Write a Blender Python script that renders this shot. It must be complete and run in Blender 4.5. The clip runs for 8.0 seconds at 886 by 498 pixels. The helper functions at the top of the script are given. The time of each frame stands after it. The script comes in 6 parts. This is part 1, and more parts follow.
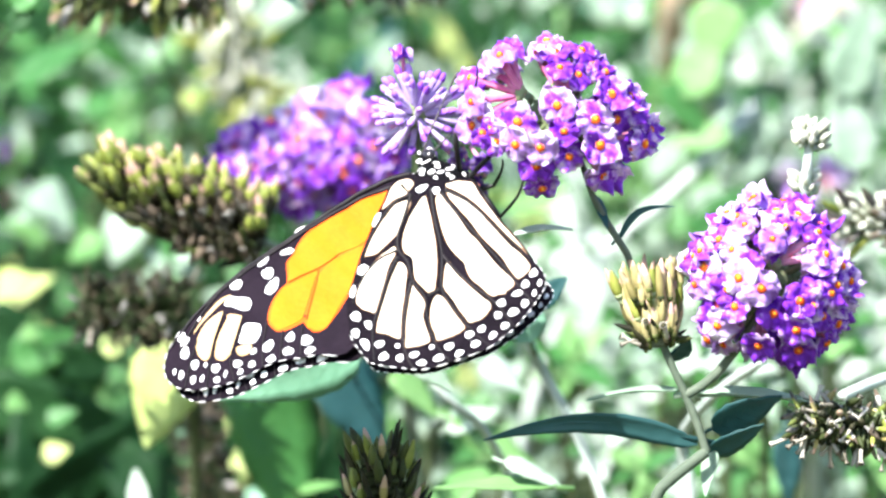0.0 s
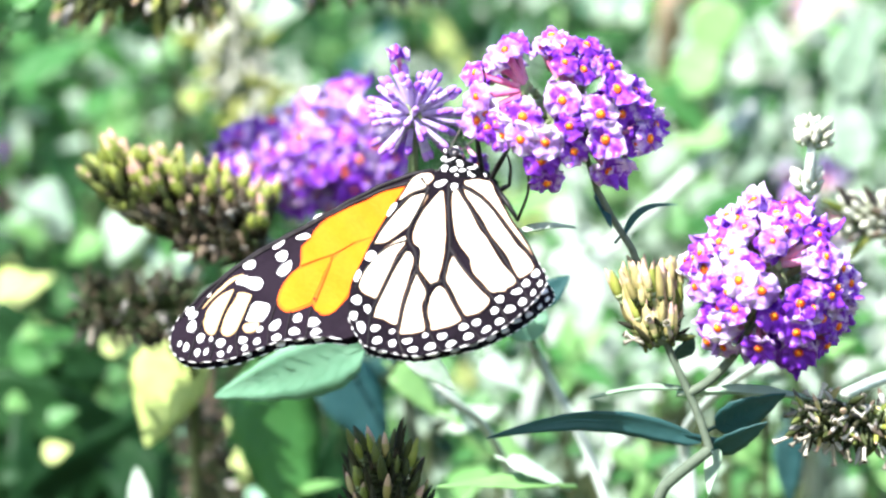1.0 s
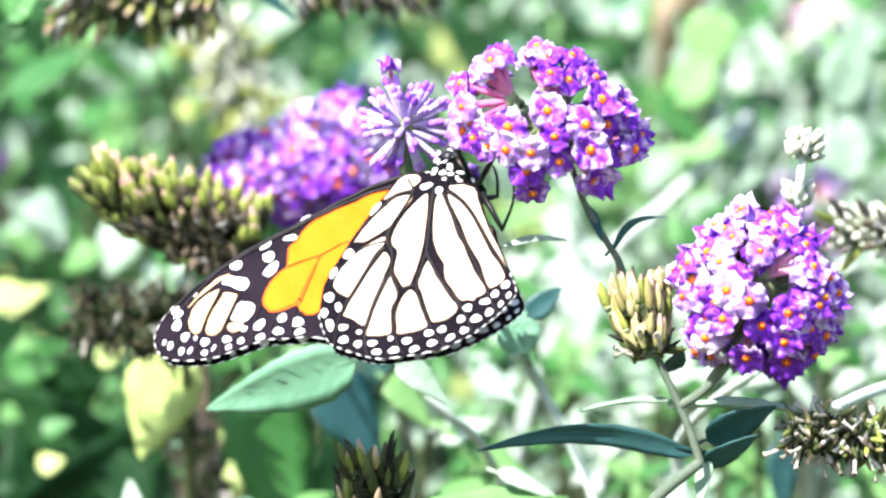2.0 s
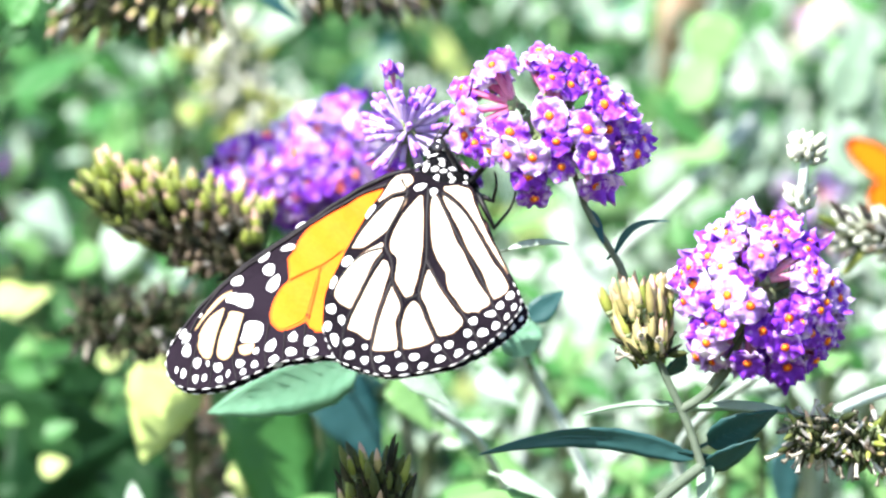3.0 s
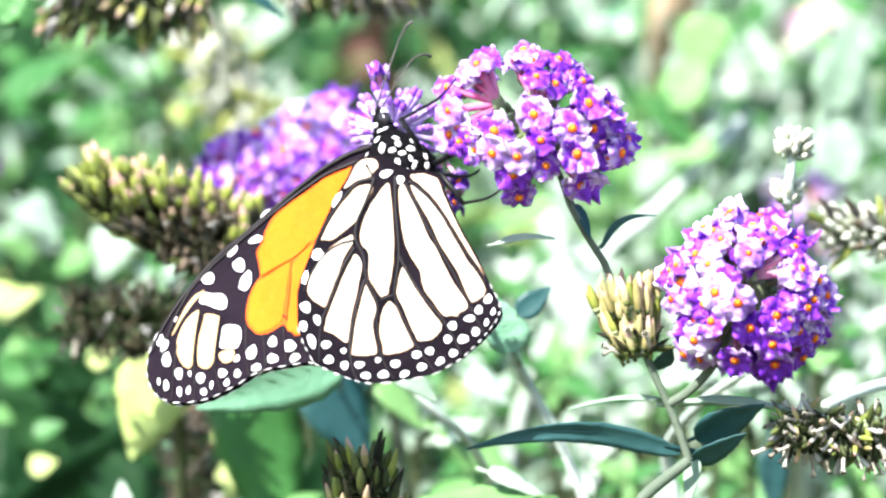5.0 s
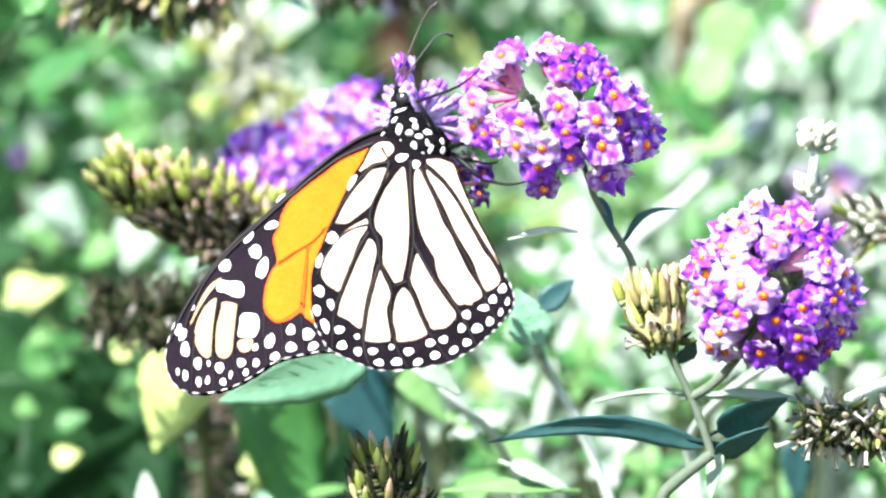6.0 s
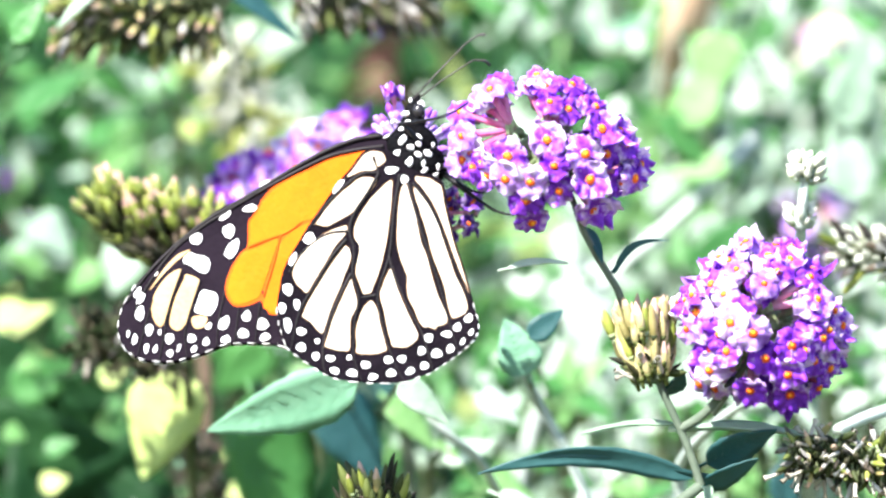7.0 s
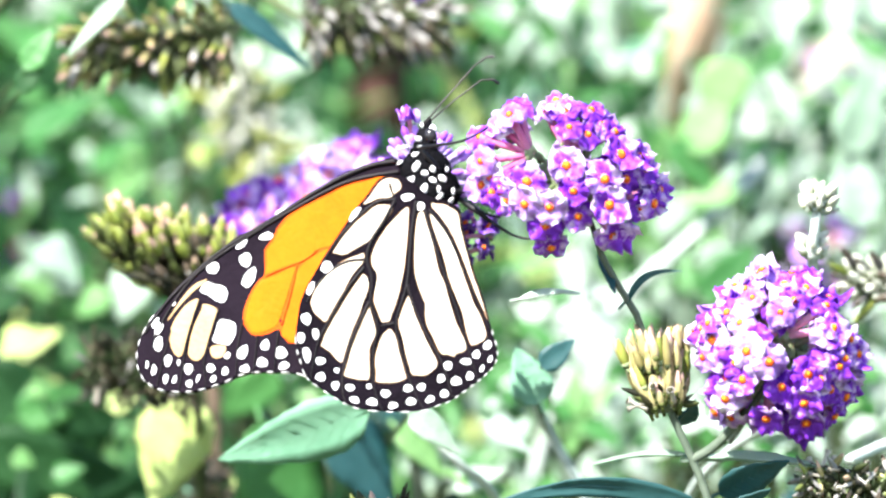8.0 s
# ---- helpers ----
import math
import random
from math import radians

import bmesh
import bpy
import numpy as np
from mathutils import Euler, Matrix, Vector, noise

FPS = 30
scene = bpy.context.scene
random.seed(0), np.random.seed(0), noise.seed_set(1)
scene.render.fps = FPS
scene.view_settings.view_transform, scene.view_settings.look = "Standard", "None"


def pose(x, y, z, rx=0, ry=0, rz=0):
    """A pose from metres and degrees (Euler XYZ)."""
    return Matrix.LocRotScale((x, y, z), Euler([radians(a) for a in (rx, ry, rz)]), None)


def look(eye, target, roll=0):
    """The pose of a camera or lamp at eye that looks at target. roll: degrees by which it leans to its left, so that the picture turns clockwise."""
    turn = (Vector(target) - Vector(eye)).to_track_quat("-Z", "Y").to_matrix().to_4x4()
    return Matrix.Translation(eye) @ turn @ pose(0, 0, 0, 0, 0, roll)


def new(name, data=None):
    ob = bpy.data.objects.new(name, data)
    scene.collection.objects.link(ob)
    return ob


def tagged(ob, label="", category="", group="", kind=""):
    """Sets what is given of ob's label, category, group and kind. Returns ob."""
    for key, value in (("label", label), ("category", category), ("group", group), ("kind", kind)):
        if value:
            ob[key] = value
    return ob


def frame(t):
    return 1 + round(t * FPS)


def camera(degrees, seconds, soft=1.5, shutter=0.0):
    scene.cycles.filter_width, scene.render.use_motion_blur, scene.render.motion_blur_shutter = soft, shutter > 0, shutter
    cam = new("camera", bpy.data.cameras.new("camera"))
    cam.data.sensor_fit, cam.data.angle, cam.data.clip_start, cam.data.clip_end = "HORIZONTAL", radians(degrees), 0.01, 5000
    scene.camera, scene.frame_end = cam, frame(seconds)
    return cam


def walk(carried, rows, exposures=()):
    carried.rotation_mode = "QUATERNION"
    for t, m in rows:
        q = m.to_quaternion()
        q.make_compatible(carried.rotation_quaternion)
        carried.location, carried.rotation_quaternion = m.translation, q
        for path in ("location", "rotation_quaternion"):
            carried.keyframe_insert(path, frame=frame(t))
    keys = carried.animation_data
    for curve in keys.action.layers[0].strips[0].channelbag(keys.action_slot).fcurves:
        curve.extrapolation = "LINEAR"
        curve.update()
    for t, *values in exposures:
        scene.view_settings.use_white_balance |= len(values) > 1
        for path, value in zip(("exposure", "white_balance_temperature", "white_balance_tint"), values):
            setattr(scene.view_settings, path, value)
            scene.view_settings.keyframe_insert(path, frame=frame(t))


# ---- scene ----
# Camera, carried by hand a metre from the flowers -------------------------------------------
LENS = 8.0
cam = camera(LENS, 8.0, soft=2.5)
cam.data.dof.use_dof = True
cam.data.dof.focus_distance = 1.0
cam.data.dof.aperture_fstop = 22.0
cam.data.dof.aperture_blades = 0
walk(cam, [
    (0, pose(-0.00000, -1.00000, 1.10000, 90.0000, -0.0000, 0.0000)),
    (0.5, pose(-0.00416, -1.00000, 1.09715, 89.9902, -0.0465, -0.0446)),
    (0.8, pose(-0.00262, -1.00000, 1.09878, 89.9593, 0.0600, -0.1349)),
    (1, pose(-0.00266, -1.00000, 1.09897, 90.0419, 0.0204, -0.1223)),
    (1.5, pose(-0.00160, -1.00000, 1.10058, 90.0259, 0.0078, -0.0468)),
    (2, pose(0.00066, -1.00000, 1.10043, 90.0743, 0.0646, -0.0189)),
    (2.2, pose(0.00056, -1.00000, 1.10048, 90.1317, 0.0516, -0.0734)),
    (3.3, pose(0.00239, -1.00000, 1.10085, 90.0751, 0.0217, 0.0767)),
    (3.5, pose(0.00294, -1.00000, 1.10074, 90.1318, 0.0508, 0.0648)),
    (4, pose(0.00295, -1.00000, 1.10109, 90.1690, 0.0879, 0.1140)),
    (4.2, pose(0.00465, -1.00000, 1.10106, 90.1774, 0.0955, 0.1319)),
    (5.3, pose(0.00339, -1.00000, 1.09625, 90.2832, 0.0484, 0.0087)),
    (5.5, pose(0.00469, -1.00000, 1.09759, 90.2994, 0.2429, 0.1253)),
    (6, pose(0.00443, -1.00000, 1.09825, 90.1208, 0.0056, 0.3008)),
    (6.5, pose(0.00726, -1.00000, 1.10099, 90.2730, -0.0444, 0.4556)),
    (7, pose(0.00294, -1.00000, 1.10216, 90.1793, -0.0828, 0.1211)),
    (7.5, pose(0.00030, -1.00000, 1.10406, 90.0601, -0.2175, 0.0180)),
    (8, pose(-0.00014, -1.00000, 1.10527, 90.2754, -0.1604, 0.0586)),
], exposures=((0.0, 1.84), (8.0, 1.99)))

# Light: high sun from the front and the left, clear sky ---------------------------------------
SUN_FROM = Vector((-0.42, -0.62, 0.80)).normalized()
world = bpy.data.worlds.new("sky")
scene.world = world
world.use_nodes = True
wn = world.node_tree.nodes
sky = wn.new("ShaderNodeTexSky")
sky.sky_type, sky.sun_disc = "NISHITA", False
sky.sun_elevation = math.asin(SUN_FROM.z)
sky.sun_rotation = math.atan2(SUN_FROM.x, SUN_FROM.y)
world.node_tree.links.new(sky.outputs[0], wn["Background"].inputs[0])
wn["Background"].inputs[1].default_value = 0.110
sun = new("sun", bpy.data.lights.new("sun", "SUN"))
sun.data.energy, sun.data.angle, sun.data.color = 4.6, radians(0.55), (1.0, 0.957, 0.935)
sun.matrix_world = look(SUN_FROM * 5, (0, 0, 0))

# The plan: a grid drawn on the upright plane y = 0, 0.0892 mm to the unit, its middle 1.10 m above ground.
# d is the distance behind that plane; the grid widens with it as seen from the camera's first place.
U = math.tan(radians(LENS / 2)) / 784
EYE_Z = 1.10


def spot(u, v, d=0.0):
    return Vector(((u - 784) * U * (1 + d), d, EYE_Z + (441 - v) * U * (1 + d)))


# Materials ------------------------------------------------------------------------------------
def material(name, colour, other=None, rough=0.5, grain=400.0, blotch=60.0, bump=0.3, spec=0.5, through_light=0.0, tint=None, vary=0.25):
    """Two colours mixed by fine grain, by blotches and from object to object; light may shine through thin things."""
    m = bpy.data.materials.new(name)
    m.use_nodes = True
    t = m.node_tree
    n, l = t.nodes, t.links
    p = n["Principled BSDF"]
    out = n["Material Output"]
    co = n.new("ShaderNodeTexCoord")
    info = n.new("ShaderNodeObjectInfo")
    fine = n.new("ShaderNodeTexNoise")
    fine.inputs["Scale"].default_value, fine.inputs["Detail"].default_value = grain, 4
    wide = n.new("ShaderNodeTexNoise")
    wide.inputs["Scale"].default_value, wide.inputs["Detail"].default_value = blotch, 3
    for tex in (fine, wide):
        l.new(co.outputs["Object"], tex.inputs["Vector"])
    add = n.new("ShaderNodeMath")
    add.operation = "MULTIPLY_ADD"
    l.new(fine.outputs["Fac"], add.inputs[0])
    add.inputs[1].default_value = 0.5
    l.new(wide.outputs["Fac"], add.inputs[2])
    rnd = n.new("ShaderNodeMath")
    rnd.operation = "MULTIPLY_ADD"
    l.new(info.outputs["Random"], rnd.inputs[0])
    rnd.inputs[1].default_value = vary * 2
    l.new(add.outputs[0], rnd.inputs[2])
    ramp = n.new("ShaderNodeMapRange")
    ramp.inputs["From Min"].default_value, ramp.inputs["From Max"].default_value = 0.55 + vary * 0.6, 0.95 + vary * 1.4
    l.new(rnd.outputs[0], ramp.inputs["Value"])
    mix = n.new("ShaderNodeMix")
    mix.data_type = "RGBA"
    mix.inputs["A"].default_value = (*colour, 1)
    mix.inputs["B"].default_value = (*(other or colour), 1)
    l.new(ramp.outputs[0], mix.inputs["Factor"])
    l.new(mix.outputs["Result"], p.inputs["Base Color"])
    p.inputs["Roughness"].default_value = rough
    p.inputs["Specular IOR Level"].default_value = spec
    if bump:
        b = n.new("ShaderNodeBump")
        b.inputs["Strength"].default_value, b.inputs["Distance"].default_value = bump, 0.0004
        l.new(fine.outputs["Fac"], b.inputs["Height"])
        l.new(b.outputs[0], p.inputs["Normal"])
    if through_light:
        tr = n.new("ShaderNodeBsdfTranslucent")
        if tint:
            tr.inputs["Color"].default_value = (*tint, 1)
        else:
            l.new(mix.outputs["Result"], tr.inputs["Color"])
        ms = n.new("ShaderNodeMixShader")
        ms.inputs[0].default_value = through_light
        l.new(p.outputs[0], ms.inputs[1])
        l.new(tr.outputs[0], ms.inputs[2])
        l.new(ms.outputs[0], out.inputs[0])
    return m


def petal_material(name, deep, mid, rim, spread):
    """Deep at the throat, paler and mottled towards the rim, with the glare of sunlit lobes put into the pale mottle;
    florets differ in how far the pale rim reaches in.
    """
    m = material(name, mid, rim, 0.5, 1100, 420, 0.35, 0.3, 0.3)
    t = m.node_tree
    n, l = t.nodes, t.links
    co, info = n["Texture Coordinate"], n["Object Info"]
    flat = n.new("ShaderNodeVectorMath")
    flat.operation = "MULTIPLY"
    flat.inputs[1].default_value = (1, 1, 0)
    l.new(co.outputs["Object"], flat.inputs[0])
    away = n.new("ShaderNodeVectorMath")
    away.operation = "LENGTH"
    l.new(flat.outputs[0], away.inputs[0])
    reach = n.new("ShaderNodeMapRange")
    reach.inputs["From Min"].default_value, reach.inputs["From Max"].default_value = 0.0008, 0.0034
    reach.inputs["To Max"].default_value = 0.42
    l.new(away.outputs["Value"], reach.inputs["Value"])
    # Noise that turns whole lobes pale, as sun glare put into the colour.
    mottle = n.new("ShaderNodeTexNoise")
    mottle.inputs["Scale"].default_value, mottle.inputs["Detail"].default_value = 360, 5
    l.new(co.outputs["Object"], mottle.inputs["Vector"])
    a = n.new("ShaderNodeMath")
    a.operation = "MULTIPLY_ADD"
    l.new(mottle.outputs["Fac"], a.inputs[0])
    a.inputs[1].default_value = 2.1
    l.new(reach.outputs[0], a.inputs[2])
    b = n.new("ShaderNodeMath")
    b.operation = "MULTIPLY_ADD"
    l.new(info.outputs["Random"], b.inputs[0])
    b.inputs[1].default_value = spread
    l.new(a.outputs[0], b.inputs[2])
    fit = n.new("ShaderNodeMapRange")
    fit.inputs["From Min"].default_value, fit.inputs["From Max"].default_value = 0.93, 1.84 + spread * 0.5
    l.new(b.outputs[0], fit.inputs["Value"])
    ramp = n.new("ShaderNodeValToRGB")
    e = ramp.color_ramp.elements
    e[0].color, e[1].color = (*deep, 1), (*rim, 1)
    e[0].position, e[1].position = 0.10, 0.84
    e.new(0.54).color = (*mid, 1)
    l.new(fit.outputs[0], ramp.inputs[0])
    l.new(ramp.outputs[0], n["Principled BSDF"].inputs["Base Color"])
    l.new(ramp.outputs[0], n["Translucent BSDF"].inputs["Color"])
    return m


PETAL = petal_material("petal", (0.10, 0.005, 0.38), (0.29, 0.050, 0.66), (0.86, 0.66, 0.93), 0.35)
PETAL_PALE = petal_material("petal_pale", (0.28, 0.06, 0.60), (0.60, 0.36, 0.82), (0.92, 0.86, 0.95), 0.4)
# Darker copy of the petal for florets in shade; the shade is in its colour.
PETAL_SHADED = petal_material("petal_shaded", (0.05, 0.003, 0.22), (0.15, 0.03, 0.42), (0.42, 0.30, 0.62), 0.3)
TUBE = material("flower_tube", (0.66, 0.13, 0.33), (0.84, 0.46, 0.64), 0.6, 900, 300, 0.2, 0.3, 0.3)
TUBE_PALE = material("young_tube", (0.36, 0.25, 0.55), (0.66, 0.58, 0.77), 0.6, 900, 300, 0.3, 0.3, 0.15)
BUD_TIP = material("lilac_bud", (0.22, 0.05, 0.50), (0.50, 0.27, 0.74), 0.55, 900, 300, 0.3, 0.3, 0.15, vary=0.35)
THROAT_HEART = material("throat_heart", (0.86, 0.30, 0.014), (0.90, 0.46, 0.03), 0.6, 900, 900, 0.2, 0.2)
THROAT = material("throat", (0.52, 0.030, 0.010), (0.80, 0.13, 0.012), 0.6, 900, 900, 0.2, 0.2)
CALYX = material("calyx", (0.14, 0.19, 0.09), (0.28, 0.33, 0.18), 0.7, 900, 300, 0.3, 0.2)
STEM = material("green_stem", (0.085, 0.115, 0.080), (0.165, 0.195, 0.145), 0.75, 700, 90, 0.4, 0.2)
# Darker copy of green_stem for stems behind; their shade is in the colour.
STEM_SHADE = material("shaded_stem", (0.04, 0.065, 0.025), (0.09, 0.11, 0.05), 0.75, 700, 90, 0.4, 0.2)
STEM_PALE = material("felted_stem", (0.31, 0.38, 0.33), (0.50, 0.56, 0.51), 0.85, 900, 80, 0.5, 0.15)
BARK = material("bark", (0.045, 0.032, 0.02), (0.13, 0.095, 0.065), 0.85, 500, 60, 0.6, 0.15)
TAN_BARK = material("tan_bark", (0.56, 0.34, 0.21), (0.76, 0.54, 0.38), 0.8, 300, 40, 0.5, 0.2)
POD = material("green_pod", (0.10, 0.135, 0.018), (0.27, 0.30, 0.06), 0.5, 700, 200, 0.35, 0.35, vary=0.3)
POD_TIP = material("blushed_pod", (0.27, 0.21, 0.12), (0.40, 0.24, 0.20), 0.5, 700, 200, 0.35, 0.3, vary=0.35)
POD_BROWN = material("brown_pod", (0.025, 0.020, 0.012), (0.12, 0.09, 0.06), 0.7, 700, 200, 0.5, 0.3, vary=0.4)
POD_GREY = material("dry_pod", (0.035, 0.034, 0.030), (0.42, 0.41, 0.38), 0.75, 700, 250, 0.5, 0.2, vary=0.5)
POD_BLACK = material("dark_pod", (0.010, 0.013, 0.008), (0.042, 0.040, 0.018), 0.65, 700, 250, 0.5, 0.2, vary=0.4)
POD_TAN = material("tan_pod", (0.25, 0.215, 0.075), (0.47, 0.41, 0.20), 0.5, 700, 200, 0.35, 0.35, vary=0.35)
POD_ROSE = material("rosy_pod_tip", (0.38, 0.27, 0.18), (0.58, 0.37, 0.31), 0.5, 700, 200, 0.35, 0.3, vary=0.35)
BUD_CREAM = material("cream_bud", (0.36, 0.38, 0.29), (0.58, 0.58, 0.50), 0.6, 700, 200, 0.3, 0.3, vary=0.35)
LEAF = material("leaf_green", (0.035, 0.14, 0.035), (0.080, 0.24, 0.065), 0.42, 500, 35, 0.35, 0.3, 0.28, (0.10, 0.32, 0.03))
LEAF_FRESH = material("leaf_fresh", (0.12, 0.285, 0.09), (0.22, 0.41, 0.155), 0.42, 500, 35, 0.35, 0.3, 0.35, (0.28, 0.50, 0.12))
LEAF_BLUE = material("leaf_bluegreen", (0.014, 0.062, 0.066), (0.032, 0.10, 0.098), 0.45, 500, 35, 0.35, 0.3, 0.2, (0.05, 0.20, 0.12))
# Felted underside colour, raised so that it carries sun glare as well.
LEAF_PALE = material("leaf_underside_lit", (0.39, 0.50, 0.41), (0.56, 0.65, 0.55), 0.75, 700, 45, 0.45, 0.25, 0.25, (0.46, 0.55, 0.44))
LEAF_MINT = material("leaf_mint", (0.27, 0.395, 0.28), (0.43, 0.55, 0.43), 0.55, 500, 35, 0.35, 0.3, 0.3, (0.31, 0.53, 0.33))
LEAF_SAGE = material("leaf_sage", (0.13, 0.31, 0.19), (0.23, 0.43, 0.29), 0.55, 500, 35, 0.35, 0.3, 0.25, (0.20, 0.46, 0.22))
# Sun-struck leaves: their yellow glow is put into the colour.
LEAF_YELLOW = material("leaf_yellow_lit", (0.42, 0.53, 0.17), (0.58, 0.66, 0.28), 0.5, 500, 40, 0.35, 0.3, 0.35, (0.48, 0.62, 0.16))
# Dark copy of leaf_green; deep shade among the leaves is put into it.
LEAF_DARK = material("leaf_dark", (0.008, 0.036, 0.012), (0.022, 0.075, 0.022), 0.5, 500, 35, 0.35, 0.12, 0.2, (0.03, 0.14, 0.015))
# Greenish mix, so that the unseen ground throws green light upwards.
EARTH = material("earth", (0.035, 0.06, 0.018), (0.09, 0.09, 0.045), 0.95, 60, 3, 0.8, 0.1)
W_BLACK = material("wing_black", (0.0035, 0.0022, 0.0042), (0.0115, 0.0075, 0.0125), 0.75, 900, 120, 0.3, 0.05)
W_VEIN = material("wing_vein", (0.004, 0.003, 0.004), (0.011, 0.008, 0.009), 0.55, 900, 120, 0.3, 0.22)
W_PALE = material("wing_pale", (0.62, 0.50, 0.36), (0.77, 0.67, 0.52), 0.65, 1400, 90, 0.25, 0.2, 0.12, (0.8, 0.5, 0.2), vary=0.1)
W_ORANGE = material("wing_orange", (0.82, 0.140, 0.003), (0.92, 0.182, 0.005), 0.6, 1400, 110, 0.25, 0.1, 0.12, (0.9, 0.22, 0.02), vary=0.05)
W_RUST = material("wing_rust", (0.62, 0.075, 0.004), (0.75, 0.11, 0.006), 0.6, 1400, 110, 0.25, 0.1, vary=0.05)
W_RIM = material("wing_rim", (0.10, 0.045, 0.022), (0.26, 0.14, 0.07), 0.65, 1400, 110, 0.25, 0.1, vary=0.1)
W_TAN = material("wing_tan", (0.55, 0.33, 0.145), (0.67, 0.45, 0.24), 0.65, 1400, 110, 0.25, 0.2, 0.1, vary=0.1)
W_WHITE = material("wing_white", (0.84, 0.83, 0.81), (0.92, 0.91, 0.89), 0.65, 1400, 110, 0.25, 0.2)
BODY_BLACK = material("body_black", (0.0016, 0.0016, 0.002), (0.005, 0.005, 0.006), 0.85, 1500, 300, 0.5, 0.05)
LEG_BLACK = material("leg_black", (0.003, 0.003, 0.0035), (0.008, 0.0075, 0.009), 0.5, 1500, 300, 0.3, 0.3)
FEELER = material("feeler", (0.03, 0.026, 0.024), (0.09, 0.08, 0.075), 0.6, 1500, 300, 0.3, 0.3)
EYE_BLACK = material("eye_black", (0.008, 0.007, 0.008), (0.02, 0.018, 0.02), 0.2, 1500, 300, 0.1, 0.5)
WING_BROWN = material("wing_brown", (0.018, 0.009, 0.006), (0.045, 0.022, 0.014), 0.7, 600, 120, 0.3, 0.1)
WING_ROSE = material("wing_rose", (0.10, 0.055, 0.04), (0.16, 0.09, 0.065), 0.7, 600, 120, 0.3, 0.2)


# Shapes -----------------------------------------------------------------------------------------
class Shape:
    """Gathers tubes, lathed bodies, blades and plates, and makes one mesh of them."""

    def __init__(self):
        self.v, self.f, self.m = [], [], []

    def add(self, vs, fs, mat=0):
        k = len(self.v)
        self.v += [tuple(q) for q in vs]
        self.f += [tuple(i + k for i in f) for f in fs]
        self.m += [mat] * len(fs)
        return self

    def tube(self, pts, radii, n=8, mat=0):
        pts = [Vector(p) for p in pts]
        side = None
        vs, fs = [], []
        for i, p in enumerate(pts):
            way = (pts[min(i + 1, len(pts) - 1)] - pts[max(i - 1, 0)]).normalized()
            if side is None:
                side = way.orthogonal().normalized()
            side = (side - way * side.dot(way)).normalized()
            up = way.cross(side)
            r = radii[i] if isinstance(radii, (list, tuple)) else radii
            for j in range(n):
                a = 2 * math.pi * j / n
                vs.append(p + (side * math.cos(a) + up * math.sin(a)) * r)
        for i in range(len(pts) - 1):
            for j in range(n):
                fs.append((i * n + j, i * n + (j + 1) % n, (i + 1) * n + (j + 1) % n, (i + 1) * n + j))
        fs.append(tuple(range(n - 1, -1, -1)))
        fs.append(tuple((len(pts) - 1) * n + j for j in range(n)))
        return self.add(vs, fs, mat)

    def ball(self, centre, size, turn=None, n=12, rings=8, mat=0, rough=0.0, seed=0.0):
        """An ellipsoid; size is its three half axes."""
        vs, fs = [], []
        turn = turn or Matrix.Identity(3)
        for i in range(rings + 1):
            a = math.pi * i / rings
            for j in range(n):
                b = 2 * math.pi * j / n
                q = Vector((math.sin(a) * math.cos(b), math.sin(a) * math.sin(b), math.cos(a)))
                w = 1 + rough * noise.noise(q * 2.5 + Vector((seed, 0, 0)))
                vs.append(Vector(centre) + turn @ Vector((q.x * size[0] * w, q.y * size[1] * w, q.z * size[2] * w)))
        for i in range(rings):
            for j in range(n):
                fs.append((i * n + j, (i + 1) * n + j, (i + 1) * n + (j + 1) % n, i * n + (j + 1) % n))
        return self.add(vs, fs, mat)

    def blade(self, length, width, bend=0.1, fold=0.2, thick=0.00025, n=10, teeth=0.03, wave=0.0, seed=0.0, mat=0, blunt=0.42, sweep=0.0):
        """A leaf along +x, its face up +z: pointed, folded on the midrib, drooping, with both faces and an edge."""
        across = (-1, -0.55, 0, 0.55, 1)
        rows = []
        for i in range(n + 1):
            s = i / n
            w = width / 2 * (math.sin(math.pi * s ** (0.62 + 0.4 * (0.5 - blunt))) ** 0.85) * (1 - 0.25 * s) + 0.0001
            w *= 1 + teeth * (1 if i % 2 else -1)
            row = []
            for a in across:
                z = fold * abs(a) * w - bend * length * s * s + 0.04 * length * wave * math.sin(9 * s + 2 * a + seed)
                z += 0.02 * width * math.cos(26 * s) * abs(a)
                row.append(Vector((s * length, a * w + sweep * length * math.sin(math.pi * s), z)))
            rows.append(row)
        vs = [q for r in rows for q in r] + [q - Vector((0, 0, thick)) for r in rows for q in r]
        k, c = (n + 1) * 5, 5
        fs = []
        for i in range(n):
            for j in range(4):
                a = i * c + j
                fs.append((a, a + c, a + c + 1, a + 1))
                fs.append((k + a, k + a + 1, k + a + c + 1, k + a + c))
            for j in (0, 4):
                a = i * c + j
                fs.append((a, k + a, k + a + c, a + c) if j == 0 else (a, a + c, k + a + c, k + a))
        return self.add(vs, fs, mat)

    def mesh(self, name, mats, smooth=True):
        me = bpy.data.meshes.new(name)
        me.from_pydata(self.v, [], self.f)
        for m in mats:
            me.materials.append(m)
        me.polygons.foreach_set("material_index", self.m)
        me.polygons.foreach_set("use_smooth", [smooth] * len(self.f))
        me.validate()
        me.update()
        return me


def part(name, mesh, parent, m=None, label=""):
    """One mesh object under a thing or a part, at the pose m in its parent's space."""
    ob = new(name, mesh)
    ob.parent = parent
    if m is not None:
        ob.matrix_basis = m
    return tagged(ob, label)


